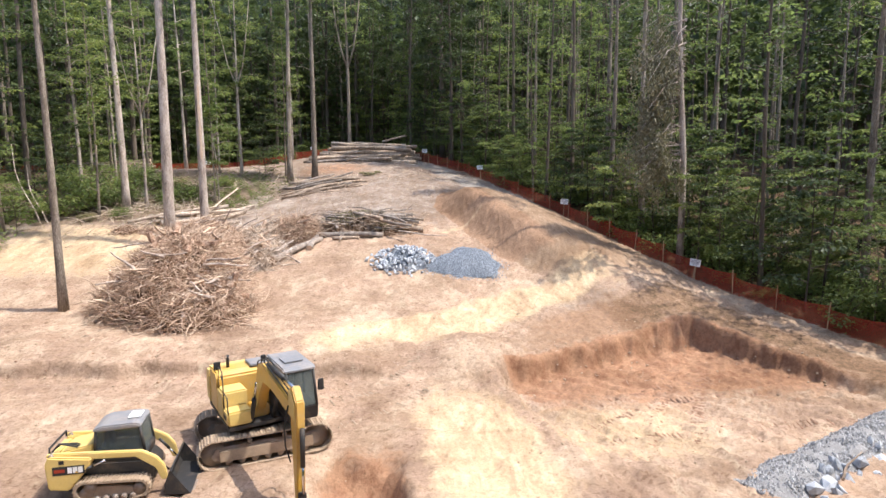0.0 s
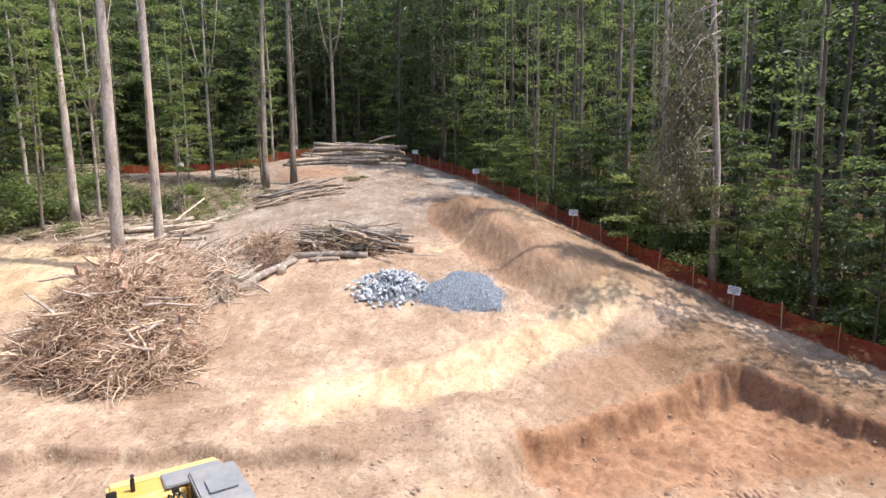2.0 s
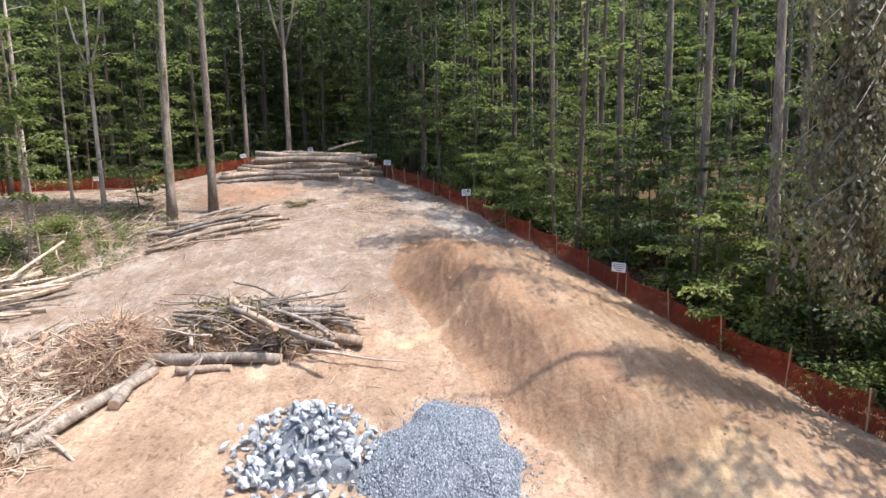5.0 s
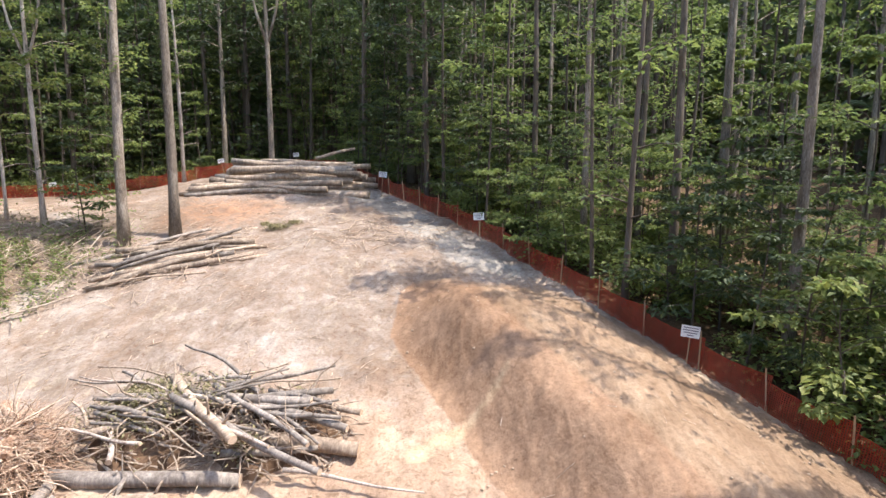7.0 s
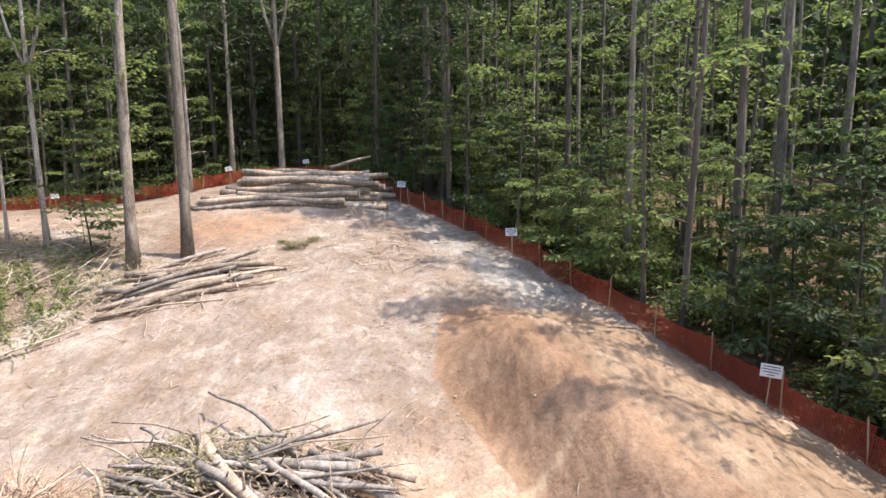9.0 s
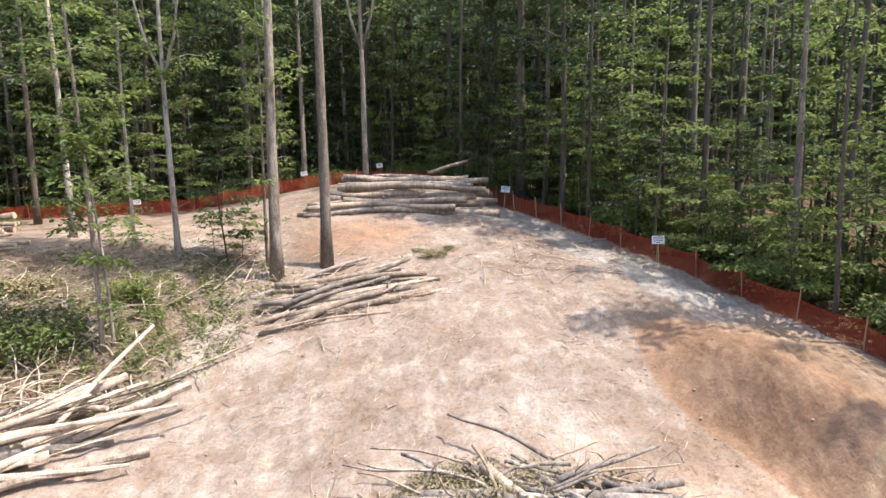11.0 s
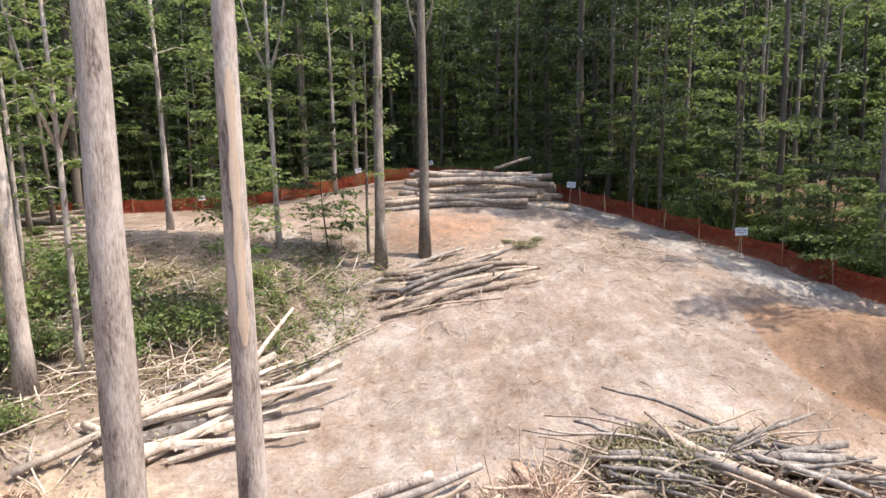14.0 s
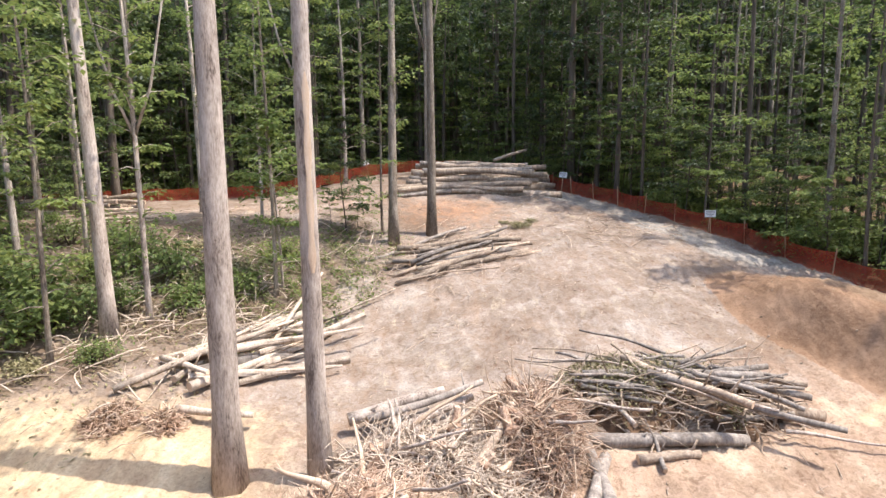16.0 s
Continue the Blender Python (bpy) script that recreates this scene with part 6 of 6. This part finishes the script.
    for _ in range(6500):
        x, y = rng.gauss(-18.6, 2.3), rng.gauss(53.3, 2.8)
        if x < np.interp(y, [44.1, 50.7, 58.9, 65.4], [-19.5, -15.2, -12.5, -24]) and wave(np.array(x), np.array(y), 71, 2.2) > -0.12:
            cover.leaf(Vector((x, y, gz(x, y) + rng.random() ** 1.5 * 0.45)), Vector((rng.gauss(0, 1), rng.gauss(0, 1), rng.gauss(0, 0.5))).normalized(), Vector((0, 0.2, 1)), rng.uniform(0.1, 0.24), rng.uniform(0.07, 0.14))
    tagged(new("ground_cover", cover.mesh("ground_cover", M_LEAF_SUNLIT)), "low green plants between cut twigs", "ground cover", kind="stuff")
    pale = Soup()
    for _ in range(330):
        x, y = rng.gauss(-23.5, 3.4), rng.gauss(50.4, 3.6)
        a, ln, z = rng.uniform(0, 6.28), rng.uniform(0.5, 2.4), gz(x, y)
        dx, dy = math.cos(a) * ln, math.sin(a) * ln
        if x < np.interp(y, [39.2, 44.1, 50.7, 58.9], [-22.5, -20.5, -17.5, -14]):
            za, zb, bow, side = z + rng.uniform(0, 0.3), gz(x + dx, y + dy) + rng.uniform(0.05, 0.7), rng.uniform(0.02, 0.2), rng.gauss(0, 0.1)
            pale.tube([(x + dx * q / 5 - dy * side * math.sin(q * 0.63), y + dy * q / 5 + dx * side * math.sin(q * 0.63), za + (zb - za) * q / 5 + bow * math.sin(q * 0.63)) for q in range(6)],
                      [0.03, 0.028, 0.024, 0.019, 0.013, 0.006], 5, False)
    tagged(new("dead_branches", pale.mesh("dead_branches", M_SPLINT)), "pale dead branches tangled in the undergrowth", "dead branches", kind="stuff")
    tagged(new("twig_litter", twig.mesh("twig_litter", M_LOG)), "broken twigs and bark strips strewn on bare soil", "twigs", kind="stuff")
    tagged(new("leaf_litter", leaf.mesh("leaf_litter", M_LEAF_DRY)), "wilting cut foliage strewn over the undergrowth", "leaf litter", kind="stuff")
    tagged(new("dark_clods", dark.mesh("dark_clods", M_CLAY)), "loose clods of red-brown clay", "soil clods", kind="stuff")
    tagged(new("soil_clods", clod.mesh("soil_clods", M_CLOD)), "loose clods of tan soil", "soil clods", kind="stuff")


slash()

# leafy undergrowth between the clearing trees
G_EDGE = "undergrowth by the clearing trees"
for k, (x, y, s) in enumerate(((-27.3, 46.11, 1.2), (-26.2, 47.25, 0.9), (-24.0, 51.01, 1.1), (-22.4, 51.67, 1.15), (-21.6, 50.52, 0.8), (-26.8, 52.32, 1.1), (-28.8, 48.4, 1.3), (-30.5, 46.11, 1.2), (-25.2, 48.4, 0.7),
                               (-29.0, 43.82, 1.1), (-27.9, 50.69, 0.9), (-24.9, 54.94, 0.8), (-20.2, 54.61, 0.7), (-31.8, 51.5, 1.2), (-28.4, 54.94, 0.9), (-26.4, 43.98, 0.55), (-24.4, 44.64, 0.5), (-32, 43.33, 1.2), (-22.9, 49.21, 0.8), (-27.6, 49.05, 1.0))):
    bush(DRY if k % 4 == 3 else BUSH[(1, 2, 3)[k % 3]], stand(x, y, 67 * k, s * 1.25), "green leafy bush among cut twigs", G_EDGE)
for k, (x, y, s) in enumerate(((-17.3, 58.37, 1.2), (-16.7, 58.86, 0.6), (-18.4, 59.84, 0.4))):
    tree("sapling", YOUNG[(1, 0, 2)[k]], stand(x, y, 120 * k, s), "small leafy sapling on bare soil", "sapling", G_EDGE)
for k, (x, y, s) in enumerate(((-7.3, 58.37, 0.42), (-6.5, 59.19, 0.3), (-8.1, 59.19, 0.25))):
    bush(DRY, stand(x, y, 50 * k, s * 1.3), "small wilting bush beside the loose log bundle", G_EDGE)

SLENDER = "slender pale tree at the edge of the undergrowth"
for k, (x, y, h, r, label) in enumerate(((-25.9, 44.47, 17, 0.10, SLENDER), (-23.9, 47.74, 20, 0.12, "forked pale tree with a crooked limb"), (-19.7, 51.18, 18, 0.10, SLENDER), (-19.45, 51.5, 9, 0.07, SLENDER + ", broken short"),
                                         (-15.2, 57.72, 16, 0.08, SLENDER), (-19.9, 79.3, 22, 0.17, SLENDER), (-33.0, 56.08, 19, 0.12, SLENDER), (-31, 51.01, 20, 0.16, SLENDER), (-28.6, 57.88, 20, 0.14, SLENDER),
                                         (-27.0, 62.78, 22, 0.18, SLENDER), (-30.7, 40.88, 22, 0.2, SLENDER), (-29.6, 53.95, 18, 0.12, SLENDER), (-34.5, 62.13, 20, 0.15, SLENDER), (-22.6, 60.33, 17, 0.1, SLENDER))):
    clearing_tree(40 + k, x, y, h, r, 0.34, label, bark=M_BARK_PALE if k % 2 else M_BARK, fork=0.38 if k == 1 else 0.0, leaves=1500, twigs=5, spread=2.0)

# poles bent over at the edge of the sand
for k, (x, y, h, p, ln) in enumerate(((-28.8, 41.86, 150, 62, 6.5), (-28.5, 42.18, 140, 50, 5.5), (-26.0, 49.87, 40, 24, 3.5), (-24.6, 50.03, 60, 30, 3.2))):
    lay(log_mesh(ln, 0.055, 0.02, 1000 + k, M_BARK_PALE, 0.06, 2), (x, y, gz(x, y) + 0.1), h, 0, "thin bare pole bent over at the wood's edge", "bent poles", "pole", pitch=p)


def dead_tree():
    """The pale dead tree at the fence with dry foliage hanging from its broken limbs."""
    rng = random.Random(71)
    x, y = 14.5, 35.81
    ob = tagged(empty("dead_tree", stand(x, y)), "tall grey tree with dry brown leaves hanging from broken limbs", "tree")
    t, leaves, limbs = Soup(), Soup(), Soup()
    line = [(0, 0, -0.3), (0.02, 0, 3), (-0.05, 0, 6.5), (-0.3, 0.05, 10), (-0.55, 0.1, 14), (-0.7, 0, 20), (-0.6, 0, 26)]
    t.tube(line, [0.24, 0.2, 0.19, 0.17, 0.14, 0.1, 0.05], 12, True, 0.06, rng)
    for k in range(46):
        z = rng.uniform(6.0, 14.5)
        a = math.pi + rng.gauss(0, 0.5)
        ln = rng.uniform(0.9, 3.4)
        p = Vector((-0.2, 0, z))
        e = p + Vector((math.cos(a) * ln, math.sin(a) * ln * 0.8, -rng.uniform(0.2, 2.6)))
        mid = p.lerp(e, 0.5) + Vector((0, 0, 0.6))
        limbs.tube([p, mid, e], [0.045, 0.03, 0.01], 5, False)
        for _ in range(9):
            c = mid.lerp(e, rng.uniform(0.0, 1.15)) + Vector((rng.gauss(0, 0.25), rng.gauss(0, 0.25), -rng.uniform(0, 0.7)))
            for _ in range(24):
                q = c + Vector((rng.gauss(0, 0.16), rng.gauss(0, 0.16), rng.gauss(0, 0.34)))
                leaves.leaf(q, Vector((rng.gauss(0, 0.5), rng.gauss(0, 0.5), -1)).normalized(), Vector((rng.gauss(0, 1), rng.gauss(0, 1), 0.2)), rng.uniform(0.12, 0.26), rng.uniform(0.07, 0.13))
    part("trunk", t.mesh("trunk", M_BARK_PALE, True), ob)
    tagged(part("hanging_limbwork", limbs.mesh("hanging_limbwork", M_BARK_PALE), ob), kind="stuff")
    tagged(part("dry_foliage", leaves.mesh("dry_foliage", M_LEAF_DEAD), ob, "dry grey-brown hanging leaves"), kind="stuff")


dead_tree()


def track_marks():
    """Low ridges of soil pressed up between the grousers of crawler tracks."""
    rng = random.Random(91)
    sand = Soup()
    routes = [[(-4.2, 19.46), (-2.6, 20.6), (-1.2, 22.56), (-0.4, 25.51)], [(-3.4, 17.98), (-1.8, 18.97), (-0.2, 21.09), (0.6, 24.2)], [(-15, 24.52), (-10, 24.03), (-4, 24.36)], [(-15, 26.49), (-10, 26), (-4, 26.65)],
              ]
    clay = Soup()
    pit = [[(4.6, 18.31), (8, 20.6), (12, 21.58)], [(5.0, 19.95), (8.4, 22.07), (11.6, 23.22)], [(6.4, 17.33), (8.2, 21.09), (9.6, 24.36)], [(7.6, 17), (9.3, 20.6), (10.7, 23.87)], [(5, 17.33), (10, 18.64), (14, 18.97)]]
    for line in routes + pit:
        s = clay if line in pit else sand
        pts = along(line, 0.19)
        for (x, y), (u, v) in zip(pts, pts[1:]):
            if rng.random() < 0.3:
                continue
            d = math.hypot(u - x, v - y) or 1
            tx, ty = (u - x) / d, (v - y) / d
            w, t, h = rng.uniform(0.16, 0.26), rng.uniform(0.025, 0.045), rng.uniform(0.004, 0.018)
            c = []
            for a, b in ((-w, -t), (w, -t), (w, t), (-w, t)):
                px, py = x - ty * a + tx * b, y + tx * a + ty * b
                c.append((px, py, gz(px, py) - 0.02))
            for a in (-w * 0.8, w * 0.8):
                px, py = x - ty * a, y + tx * a
                c.append((px, py, gz(px, py) + h))
            s.add(c, [(0, 1, 5, 4), (2, 3, 4, 5), (1, 2, 5), (3, 0, 4)])
    tagged(new("track_marks", clay.mesh("track_marks", M_CLAY)), "ridged crawler track prints in the red clay pit", "track marks", kind="stuff")
    tagged(new("track_marks", sand.mesh("track_marks", M_CLOD)), "ridged crawler track prints in tan soil", "track marks", kind="stuff")


track_marks()
